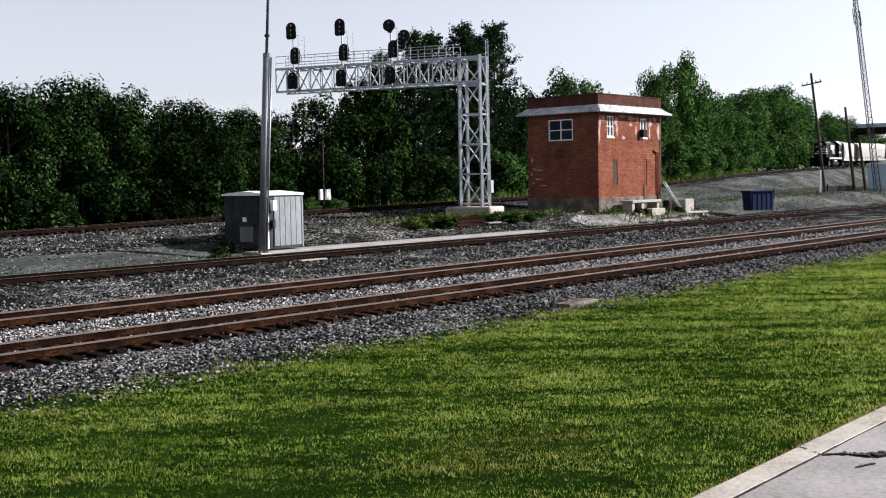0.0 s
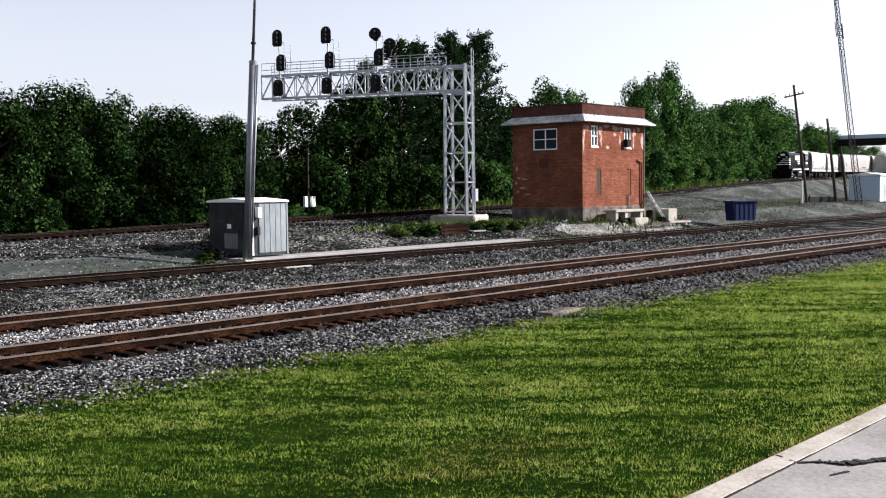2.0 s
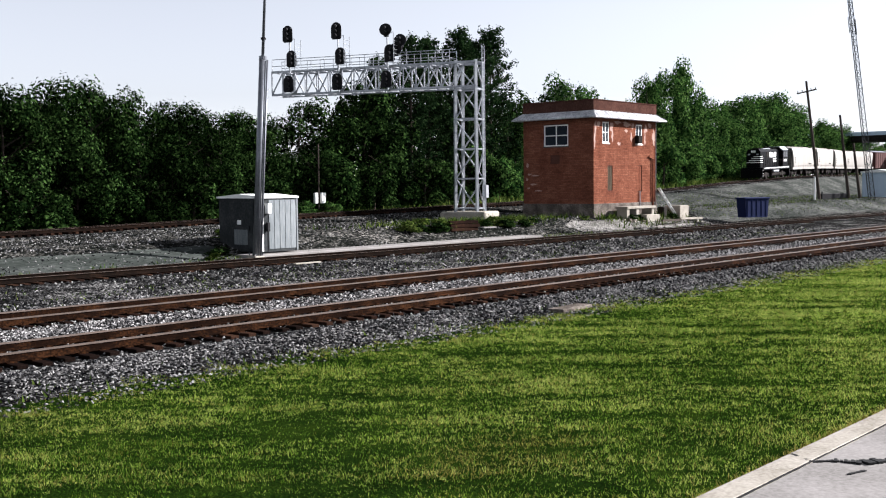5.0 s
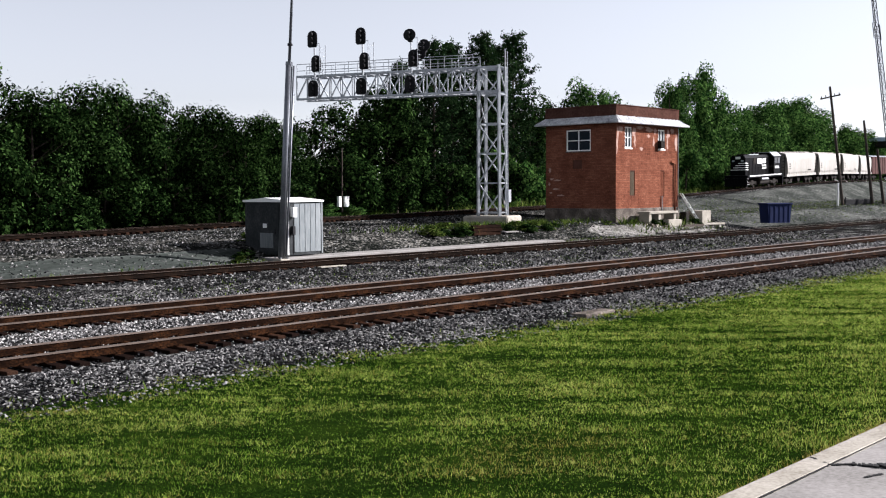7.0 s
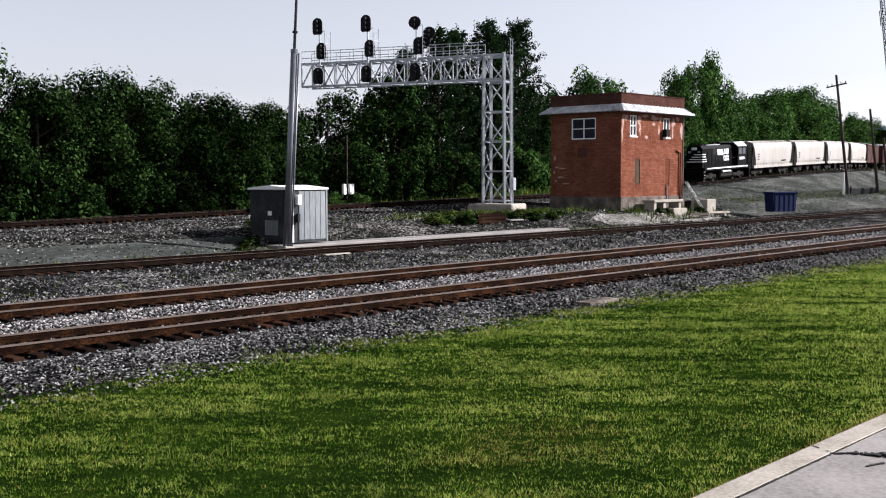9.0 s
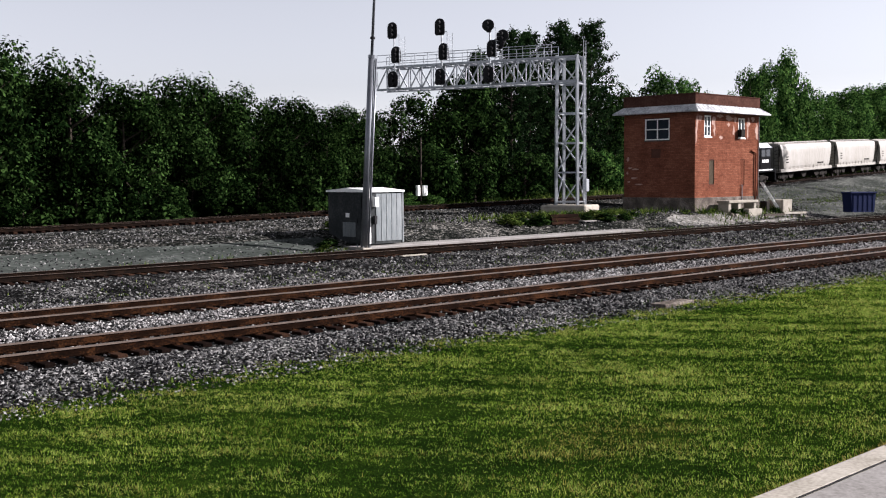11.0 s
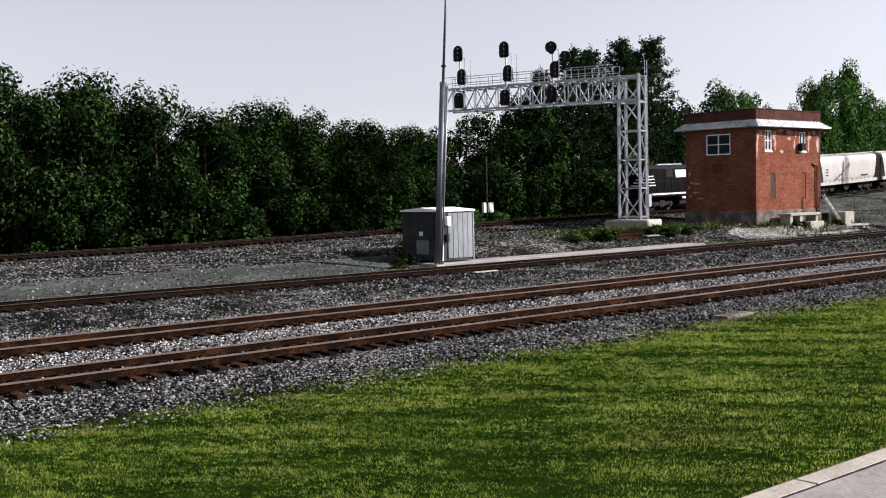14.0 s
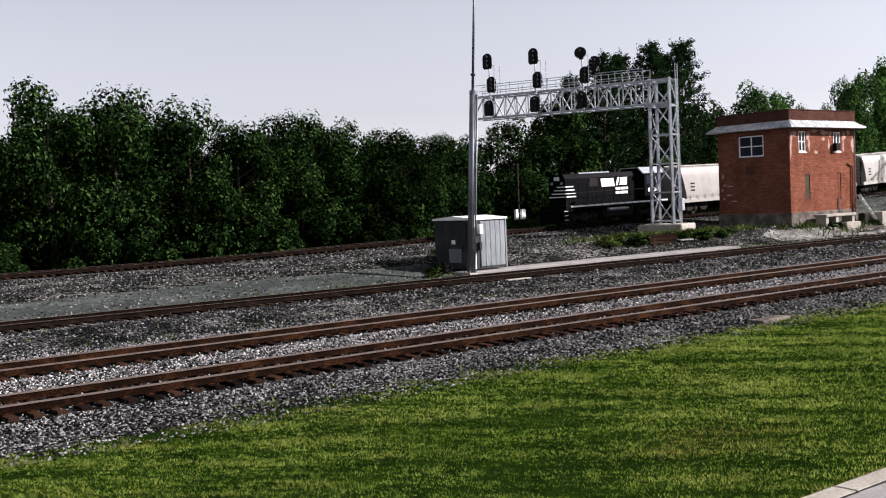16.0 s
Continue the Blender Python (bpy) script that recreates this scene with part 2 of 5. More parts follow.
def bar(bm, a, b, w):
    """A square bar from a to b."""
    a, b = Vector(a), Vector(b)
    d = b - a
    m = Matrix.Translation((a + b) / 2) @ d.to_track_quat("Z", "Y").to_matrix().to_4x4()
    box(bm, (-w / 2, -w / 2, -d.length / 2), (w / 2, w / 2, d.length / 2), m)


def prism(bm, outline, axis, lo, hi):
    """Extrudes a closed outline of (a, b) along axis 0 (x) or 1 (y) from lo to hi."""
    def co(a, b, c):
        return (c, a, b) if axis == 0 else (a, c, b)
    f = [bm.verts.new(co(a, b, lo)) for a, b in outline]
    g = [bm.verts.new(co(a, b, hi)) for a, b in outline]
    bm.faces.new(f)
    bm.faces.new(g[::-1])
    for i in range(len(f)):
        j = (i + 1) % len(f)
        bm.faces.new((f[j], f[i], g[i], g[j]))
    bmesh.ops.recalc_face_normals(bm, faces=bm.faces[:])


def mesh_of(name, bm, mat, smooth=False):
    me = bpy.data.meshes.new(name)
    bm.to_mesh(me)
    bm.free()
    for mm in (mat if isinstance(mat, (list, tuple)) else [mat]):
        me.materials.append(mm)
    if smooth:
        me.polygons.foreach_set("use_smooth", [True] * len(me.polygons))
    return me


def part(name, bm, mat, parent=None, label="", smooth=False, m=None):
    ob = new(name, mesh_of(name, bm, mat, smooth))
    ob.parent = parent
    if m is not None:
        ob.matrix_basis = m
    if label:
        ob["label"] = label
    return ob


def piece(name, me, parent, m):
    ob = new(name, me)
    ob.parent = parent
    ob.matrix_basis = m
    return ob


def raw(name, verts, faces, mat, parent=None, m=None):
    me = bpy.data.meshes.new(name)
    me.from_pydata(verts.tolist(), [], faces.tolist())
    me.materials.append(mat)
    ob = new(name, me)
    ob.parent = parent
    if m is not None:
        ob.matrix_basis = m
    return ob


def thing(name, m, label, category, group=""):
    return tagged_at(new(name), m, label, category, group)


def tagged_at(ob, m, label, category, group="", kind=""):
    ob.matrix_basis = m
    return tagged(ob, label, category, group, kind)


def B():
    return bmesh.new()


def smoothstep(a, b, x):
    t = np.clip((x - a) / (b - a), 0, 1)
    return t * t * (3 - 2 * t)


# ---- ground ----
NEAR_P, FAR_P, THIRD_P, BACK_P = 21.05, 26.45, 38.0, 60.0


def back_z(s):
    """Rail height of the back track, which climbs."""
    return np.interp(s, [-200, 0, 28, 50, 63, 85, 106, 128, 149, 172, 220, 400], [0.6, 0.62, 0.75, 1.2, 1.4, 1.8, 2.5, 3.35, 3.95, 4.35, 4.7, 4.8])


def back_p(s):
    """The back track swings away beyond the brick building."""
    return BACK_P + 0.001 * np.clip(np.asarray(s, float) - 70, 0, 130) ** 2


def ground_z(s, p):
    s, p = np.asarray(s, float), np.asarray(p, float)
    lawn = -0.36 - 0.02 * np.sin(s * 0.4 + p * 0.7)
    z = np.where(p < 16.2, lawn, 0)
    rise = smoothstep(16.2, 19.2, p)
    z = np.where(p >= 16.2, lawn + (-0.235 - lawn) * rise, z)
    dip = np.exp(-((p - 32.2) / 2.6) ** 2) * -0.16
    z = z + np.where(p > 28.5, dip, 0)
    z = z - 0.03 * np.exp(-((p - (NEAR_P - 1.3)) / 0.45) ** 2)
    far_end = back_z(s) - 0.3
    p = p - (back_p(s) - BACK_P) * smoothstep(44, 60, p)
    mid = np.minimum(far_end, 0.72 + 0.010 * np.clip(s - 75, 0, 200))
    z = z + smoothstep(41.5, 46.0, p) * (mid + 0.235) + smoothstep(52.5, 58.3, p) * (far_end - mid)
    return z


def ground():
    ss = np.concatenate([np.linspace(-900, -60, 12)[:-1], np.arange(-60, 200, 1.0), np.linspace(200, 1600, 16)])
    ps = np.concatenate([np.linspace(-500, -8, 8)[:-1], np.arange(-8, 75, 0.5), np.linspace(75, 1600, 18)])
    S, Pp = np.meshgrid(ss, ps, indexing="ij")
    Z = ground_z(S, Pp)
    rough = np.array([noise.noise((a * 0.5, b * 0.5, 0)) for a, b in zip(S.ravel(), Pp.ravel())]).reshape(S.shape)
    Z = Z + np.where(Pp > 28, 0.05, 0.015) * rough * (np.abs(S) < 250)
    v = np.stack([S, Pp, Z], -1).reshape(-1, 3)
    ni, nj = S.shape
    i, j = np.meshgrid(np.arange(ni - 1), np.arange(nj - 1), indexing="ij")
    a = (i * nj + j).ravel()
    f = np.stack([a, a + nj, a + nj + 1, a + 1], 1)
    ob = raw("ground", v, f, M_DIRT, None, TF)
    me = ob.data
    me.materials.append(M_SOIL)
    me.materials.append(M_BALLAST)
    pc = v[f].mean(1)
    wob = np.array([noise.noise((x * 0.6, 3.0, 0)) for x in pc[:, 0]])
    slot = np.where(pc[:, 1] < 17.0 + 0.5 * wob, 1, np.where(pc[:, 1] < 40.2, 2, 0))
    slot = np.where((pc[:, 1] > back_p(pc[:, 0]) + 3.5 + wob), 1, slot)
    slot = np.where((np.abs(pc[:, 1] - back_p(pc[:, 0])) < 2.2), 2, slot)
    me.materials.append(M_SLOPE)
    me.materials.append(M_PATH)
    slot = np.where((pc[:, 0] < 33.0 + 2 * wob) & (pc[:, 1] > 40.2) & (pc[:, 1] < 44.6 + 0.8 * wob), 4, slot)
    slot = np.where((pc[:, 0] > 82 + 4 * wob) & (pc[:, 1] > 42.5) & (slot == 0), 3, slot)
    me.polygons.foreach_set("material_index", slot.astype(int).tolist())
    tagged(ob, "lawn, grey ballast and gravelly dirt of a rail yard", "ground", kind="structure")


ground()


def pavement():
    g = tagged_at(new("pavement"), TF, "pale cracked concrete pavement beside the lawn", "pavement", kind="structure")
    bm = B()
    box(bm, (-60, -4.0, -0.6), (90, 5.55, -0.30), bevel=0.01)
    part("slab", bm, M_CONC, g)
    for k in range(-6, 9):
        bm = B()
        box(bm, (k * 10 + 0.01, 5.57, -0.6), (k * 10 + 9.99, 5.93, -0.285), bevel=0.02)
        part("kerb", bm, M_PALE, g)
    rng = random.Random(5)
    for (x0, y0, x1, y1, w) in ((13.5, 5.9, 13.3, 5.54, 0.04), (13.3, 5.54, 13.52, 5.36, 0.06), (13.52, 5.36, 13.62, 5.05, 0.16), (13.62, 5.05, 14.2, 4.7, 0.20), (14.2, 4.7, 15.6, 3.4, 0.20), (6.0, 5.56, 10.0, 5.56, 0.026), (10.0, 5.56, 13.2, 5.56, 0.026), (13.2, 5.56, 16.0, 5.56, 0.026), (16.0, 5.56, 22.0, 5.56, 0.026), (13.0, 5.0, 13.3, 4.9, 0.03)):
        bm = B()
        n = 9
        for i in range(n):
            a, b = i / n, (i + 1) / n
            pa = Vector((x0 + (x1 - x0) * a, y0 + (y1 - y0) * a, -0.292))
            pb = Vector((x0 + (x1 - x0) * b, y0 + (y1 - y0) * b, -0.292))
            off = Vector((rng.uniform(-0.03, 0.03), rng.uniform(-0.03, 0.03), 0)) * (w * 8)
            bar(bm, pa + off * 0.3, pb + off * 0.3, w * rng.uniform(0.5, 1.1) if w < 0.03 else 0.02 + w * rng.uniform(0.3, 0.8))
        bmesh.ops.scale(bm, vec=(1, 1, 0.25), space=Matrix.Translation((0, 0, 0.290)), verts=bm.verts[:])
        part("crack", bm, M_CRACK, g, "dark tar-filled crack")


pavement()


# ---- tracks ----
def rail_profile():
    h = 0.0
    return [(-0.07, -0.18), (0.07, -0.18), (0.07, -0.165), (0.012, -0.14), (0.012, -0.045), (0.036, -0.035), (0.036, -0.004), (0.028, h), (-0.028, h), (-0.036, -0.004), (-0.036, -0.035), (-0.012, -0.045), (-0.012, -0.14), (-0.07, -0.165)]


def track(p, s0, s1, zf, label, ties_from, ties_to, tie_m):
    g = tagged_at(new("railway_track"), TF, label, "railway track", "tracks of the yard", "structure")
    prof = rail_profile()
    n = len(prof)
    cuts = np.arange(s0, s1 + 0.1, 5.0)
    for side in (-0.7175, 0.7175):
        v, f, mi = [], [], []
        for i, s in enumerate(cuts):
            z = float(zf(s))
            v += [(s, float(p(s)) + side + a, z + b) for a, b in prof]
        for i in range(len(cuts) - 1):
            for j in range(n):
                k = (j + 1) % n
                f.append((i * n + j, (i + 1) * n + j, (i + 1) * n + k, i * n + k))
                mi.append(1 if j in (6, 7, 8) or (tie_m and j == 9) else 0)
        ob = raw("rail", np.array(v), np.array(f), M_RAIL if tie_m else M_SIDING, g)
        ob.data.materials.append(M_HEAD)
        ob.data.polygons.foreach_set("material_index", mi)
    bm = B()
    box(bm, (-0.115, -1.28, -0.16), (0.115, 1.28, 0.0), bevel=0.012)
    tie = mesh_of("tie", bm, M_TIE)
    bm = B()
    box(bm, (-0.10, -0.16, 0), (0.10, 0.16, 0.018))
    for y in (-0.1, 0.1):
        box(bm, (-0.03, y - 0.012, 0.018), (-0.005, y + 0.012, 0.05))
    plate = mesh_of("tie_plate", bm, M_RAIL)
    rng = random.Random(int(p(0) * 10))
    s = ties_from
    count = 0
    while s < ties_to and count < 290:
        z = float(zf(s)) - 0.185
        t = piece("tie", tie, g, pose(s + rng.uniform(-0.03, 0.03), float(p(s)) + rng.uniform(-0.06, 0.06), z + rng.uniform(-0.008, 0.006), 0, 0, rng.uniform(-1.5, 1.5)))
        if s < 45 and tie_m:
            for side in (-0.7175, 0.7175):
                piece("tie_plate", plate, t, pose(0, side, 0))
        s += 0.5
        count += 1
    return g


flat = lambda s: 0.0
track(lambda s: NEAR_P, -60, 400, flat, "rusty steel main track on dark wooden ties in ballast", -4, 84, True)
track(lambda s: FAR_P, -60, 400, flat, "rusty steel main track beside a second one in ballast", -4, 90, True)
track(lambda s: THIRD_P, -60, 400, flat, "dark weathered siding track beside the signal cabinet", 0, 90, False)
track(back_p, -60, 260, back_z, "climbing back track that the freight train runs on", 5, 90, False)


def stones():
    """Loose ballast stones round the main tracks."""
    rng = np.random.default_rng(3)
    n = 165000
    u = rng.random(n)
    s = -3 + 82 * u ** 1.6
    p = 16.2 + rng.random(n) * 13.5
    far = rng.random(n) < 0.17
    p = np.where(far, 29.5 + rng.random(n) ** 1.5 * 28.0, p)
    s = np.where(far, s + (p - 29.5) * 0.45, s)
    keep = np.ones(n, bool)
    for c in (NEAR_P, FAR_P, THIRD_P, BACK_P):
        off = np.abs(np.abs(p - c) - 0.7175)
        keep &= off > 0.09
        inner = np.abs(p - c) < 1.28
        keep &= ~inner | (rng.random(n) < 0.45)
    keep &= (p > NEAR_P - 0.75) | (p < NEAR_P - 1.5) | (rng.random(n) < 0.3)
    keep &= (p > 17.3) | (rng.random(n) < 0.45)
    s, p = s[keep], p[keep]
    s = np.concatenate([s, 82 + 60 * rng.random(9000)])
    p = np.concatenate([p, 42 + 17 * rng.random(9000)])
    n = len(s)
    size = np.where(s > 84, 0.5, 1) * (0.016 + 0.021 * rng.random(n)) * (1 + 0.012 * np.clip(s - 10, 0, 80)) * np.where(p > 28.2, 1.35, 1)
    z = ground_z(s, p) + size * 0.35 + np.where(np.abs(p - NEAR_P) < 1.2, 0.03, 0)
    base = np.array([(1, 0, 0), (-1, 0, 0), (0, 1, 0), (0, -1, 0), (0, 0, 1), (0, 0, -1)], float)
    tri = np.array([(0, 2, 4), (2, 1, 4), (1, 3, 4), (3, 0, 4), (2, 0, 5), (1, 2, 5), (3, 1, 5), (0, 3, 5)])
    ang = rng.random(n) * 6.283
    v = base[None] * size[:, None, None] * (0.65 + 0.7 * rng.random((n, 6, 1)))
    v = v + rng.normal(0, 0.35, (n, 6, 3)) * size[:, None, None]
    c, d = np.cos(ang)[:, None], np.sin(ang)[:, None]
    x, y = v[..., 0] * c - v[..., 1] * d, v[..., 0] * d + v[..., 1] * c
    v = np.stack([x + s[:, None], y + p[:, None], v[..., 2] * 0.8 + z[:, None]], -1)
    clean = (p > NEAR_P + 0.8) & (p < FAR_P - 0.85) & (rng.random(n) < 0.75)
    for pick, mat, label in ((~clean, M_STONE, "loose grey crushed stone round the rails"), (clean, M_STONE_PALE, "pale clean crushed stone between the main tracks")):
        k = int(pick.sum())
        f = (tri[None] + 6 * np.arange(k)[:, None, None]).reshape(-1, 3)
        tagged(raw("ballast_stones", v[pick].reshape(-1, 3), f, mat, None, TF), label, "ballast", kind="stuff")


stones()


def blades(name, s, p, h, w, mat, label, lean=0.5, seed=1, category="grass"):
    rng = np.random.default_rng(seed)
    n = len(s)
    z = ground_z(s, p)
    a = rng.random(n) * 6.283
    dx, dy = np.cos(a) * w / 2, np.sin(a) * w / 2
    lx, ly = rng.normal(0, lean, n) * h, rng.normal(0, lean, n) * h
    v = np.stack([np.stack([s - dx, p - dy, z - 0.02], -1), np.stack([s + dx, p + dy, z - 0.02], -1), np.stack([s + lx, p + ly, z + h], -1)], 1)
    f = np.arange(3 * n).reshape(-1, 3)
    ob = raw(name, v.reshape(-1, 3), f, mat, None, TF)
    return tagged(ob, label, category, kind="stuff")


def lawn():
    rng = np.random.default_rng(8)
    n = 1150000
    s = -1.5 + 67 * rng.random(n) ** 1.7
    p = 5.95 + rng.random(n) * 11.6
    edge = 17.0 + 0.35 * np.sin(s * 0.9) * np.sin(s * 0.37 + 1) + 0.9 * np.array([noise.noise((a * 1.1, 2.0, 0)) + 0.5 * noise.noise((a * 4.0, 5.0, 0)) for a in s])
    x, y = 0.6626 * s - 0.749 * p, 0.749 * s + 0.6626 * p
    # long low waves of mown grass, small clumps inside them
    wave = np.array([noise.noise((a * 0.28, b * 1.3, 0)) for a, b in zip(x, y)])
    streak = np.array([noise.noise((a * 0.7 + 3, b * 3.4, 11)) for a, b in zip(x, y)])
    wave = wave + 0.8 * streak
    clump = np.array([0.8 * noise.noise((a * 3.4, b * 8.5, 7)) + 0.8 * noise.noise((a * 9.0, b * 19.0, 3)) for a, b in zip(x, y)])
    keep = ((p < edge) & (rng.random(n) < np.clip(0.60 + 0.5 * wave + 1.3 * clump, 0.08, 1))) | ((p < edge + 0.9) & (rng.random(n) < 0.06))
    s, p, edge, wave, clump = s[keep], p[keep], edge[keep], wave[keep], clump[keep]
    big = 1 + 0.02 * np.clip(s - 8, 0, 60)
    dry = rng.random(len(s)) < np.clip(0.05 + 0.95 * np.exp(-(((s - 11.3) / 1.3) ** 2 + ((p - 8.9) / 0.7) ** 2)) + 0.2 * (np.abs(p - edge) < 0.7) + 0.22 * wave + 0.1 * clump, 0.01, 0.6)
    h = (0.014 + 0.028 * rng.random(len(s))) * big * np.clip(1 + 0.8 * wave + 1.1 * clump, 0.4, 2.3)
    w = 0.0062 * big * (1 + rng.random(len(s)))
    light = ~dry & (rng.random(len(s)) < np.clip(0.30 + 0.75 * wave + 1.0 * clump, 0.03, 0.9))
    deep = ~dry & ~light
    blades("lawn_grass", s[deep], p[deep], h[deep], w[deep], M_GRASS, "short mown green grass with mowing streaks", 0.7, 1)
    blades("lawn_grass", s[light], p[light], h[light], w[light], M_GRASS_LIGHT, "paler yellow-green streaks of mown grass", 0.7, 4)
    # dry tufts hang over the kerb
    k = 5200
    tuft = 4 + 36 * rng.random(k) ** 1.5
    s, p = np.concatenate([s[dry], tuft]), np.concatenate([p[dry], 5.9 + 0.16 * rng.random(k) ** 2])
    h = np.concatenate([h[dry] * 0.95, 0.03 + 0.07 * rng.random(k)])
    w = np.concatenate([w[dry], 0.008 + 0.008 * rng.random(k)])
    blades("dry_grass", s, p, h, w, M_DRY, "dry yellowish grass scattered through the lawn", 0.8, 2)


lawn()


# ---- vegetation ----
def leaf_cloud(rng, lumps, count, size, flat_up=0.35):
    """Leaf quads spread through the outer shells of ellipsoid lumps (x, y, z, rx, ry, rz)."""
    L = np.array(lumps)
    wgt = (L[:, 3] * L[:, 4] + L[:, 4] * L[:, 5]) 
    k = rng.choice(len(L), count, p=wgt / wgt.sum())
    d = rng.normal(0, 1, (count, 3))
    d /= np.linalg.norm(d, axis=1)[:, None]
    r = 0.74 + 0.36 * rng.random(count) ** 0.8
    c = L[k, :3] + d * L[k, 3:] * r[:, None]
    c += rng.normal(0, 0.12, c.shape)
    nrm = d * 0.9 + rng.normal(0, 0.42, (count, 3))
    nrm[:, 2] += flat_up
    nrm /= np.linalg.norm(nrm, axis=1)[:, None]
    ref = rng.normal(0, 1, (count, 3))
    a = np.cross(nrm, ref)
    a /= np.linalg.norm(a, axis=1)[:, None]
    b = np.cross(nrm, a)
    sz = size * (0.5 + 0.9 * rng.random(count))[:, None]
    v = np.stack([c - a * sz, c - b * sz * 0.55, c + a * sz, c + b * sz * 0.55], 1)
    return v[v[:, :, 2].min(1) > 0.0]


def crown_lumps(rng, h, w, low, n, taper=0.62):
    """Lumps that fill a crown of height h and width w from low upwards."""
    out = []
    for i in range(n):
        f = (i + 0.5) / n
        z = low + (h - low) * (0.04 + 0.86 * f)
        env = 0.95 if f < 0.45 else 0.95 - taper * ((f - 0.45) / 0.55) ** 1.6
        for _ in range(4):
            a = rng.random() * 6.283
            rr = env * w * 0.5 * (0.25 + 0.65 * rng.random() ** 0.7)
            q = w * (0.07 + 0.15 * rng.random() ** 1.4) * (0.6 + 0.5 * env)
            out.append((math.cos(a) * rr, math.sin(a) * rr, z + rng.normal(0, 0.035) * h, q, q, q * (0.7 + 0.4 * rng.random())))
    return out


def make_tree(seed, h, w, low, leaves, leaf, mat, label, category="tree", lumps=8, taper=0.62):
    rng = np.random.default_rng(seed)
    rr = random.Random(seed)
    t = new("tree")
    tagged(t, label, category, "trees along the yard")
    bm = B()
    rod(bm, (0, 0, -0.3), (0.1, 0.05, h * 0.45), 0.018 * h + 0.05, 0.011 * h + 0.03, 8)
    rod(bm, (0.1, 0.05, h * 0.45), (0.0, 0.15, h * 0.86), 0.011 * h + 0.03, 0.03, 6)
    for i in range(8):
        z = h * rr.uniform(0.25, 0.75)
        a = rr.uniform(0, 6.28)
        l = w * rr.uniform(0.2, 0.34)
        rod(bm, (0.05, 0.05, z), (math.cos(a) * l, math.sin(a) * l, z + l * 0.6), 0.006 * h + 0.02, 0.015, 5)
    part("trunk", bm, M_BARK, t)
    L = crown_lumps(rng, h, w, low, lumps, taper)
    v = leaf_cloud(rng, L, leaves, leaf)
    # stray twigs break the outline
    extra = leaf_cloud(rng, [(x * 1.12, y * 1.12, z + 0.02 * h, a * 1.05, b * 1.05, c * 1.1) for x, y, z, a, b, c in L], leaves // 8, leaf * 0.9)
    v = np.concatenate([v, extra])
    f = np.arange(4 * len(v)).reshape(-1, 4)
    raw("crown", v.reshape(-1, 3), f, mat, t)
    return t


def make_pine(seed, h, w, mat, label):
    rng = np.random.default_rng(seed)
    t = new("pine_tree")
    tagged(t, label, "tree", "trees along the yard")
    bm = B()
    rod(bm, (0, 0, -0.3), (0, 0, h * 0.97), 0.24, 0.03, 8)
    L = []
    for i in range(78):
        f = i / 78
        z = h * (0.10 + 0.86 * f)
        spread = min(1.0, 0.75 + 0.7 * f) if f < 0.45 else 1.0 - 0.72 * ((f - 0.45) / 0.55) ** 1.3
        reach = w * 0.5 * spread * (0.6 + 0.55 * rng.random())
        a = i * 2.4 + rng.random() * 0.9
        e = (math.cos(a) * reach, math.sin(a) * reach, z + reach * (0.15 + 0.35 * f))
        rod(bm, (0, 0, z), e, 0.05, 0.015, 5)
        for q in (0.4, 0.72, 1.0):
            u = (0.34 + 0.26 * rng.random()) * (1.15 - 0.3 * q)
            L.append((e[0] * q, e[1] * q, z + (e[2] - z) * q + 0.1, u, u, 0.26))
    L.append((0, 0, h * 0.98, 0.3, 0.3, 0.6))
    part("trunk", bm, M_BARK, t)
    v = leaf_cloud(rng, L, 14000, 0.13, 0.5)
    raw("crown", v.reshape(-1, 3), np.arange(4 * len(v)).reshape(-1, 4), mat, t)
    return t


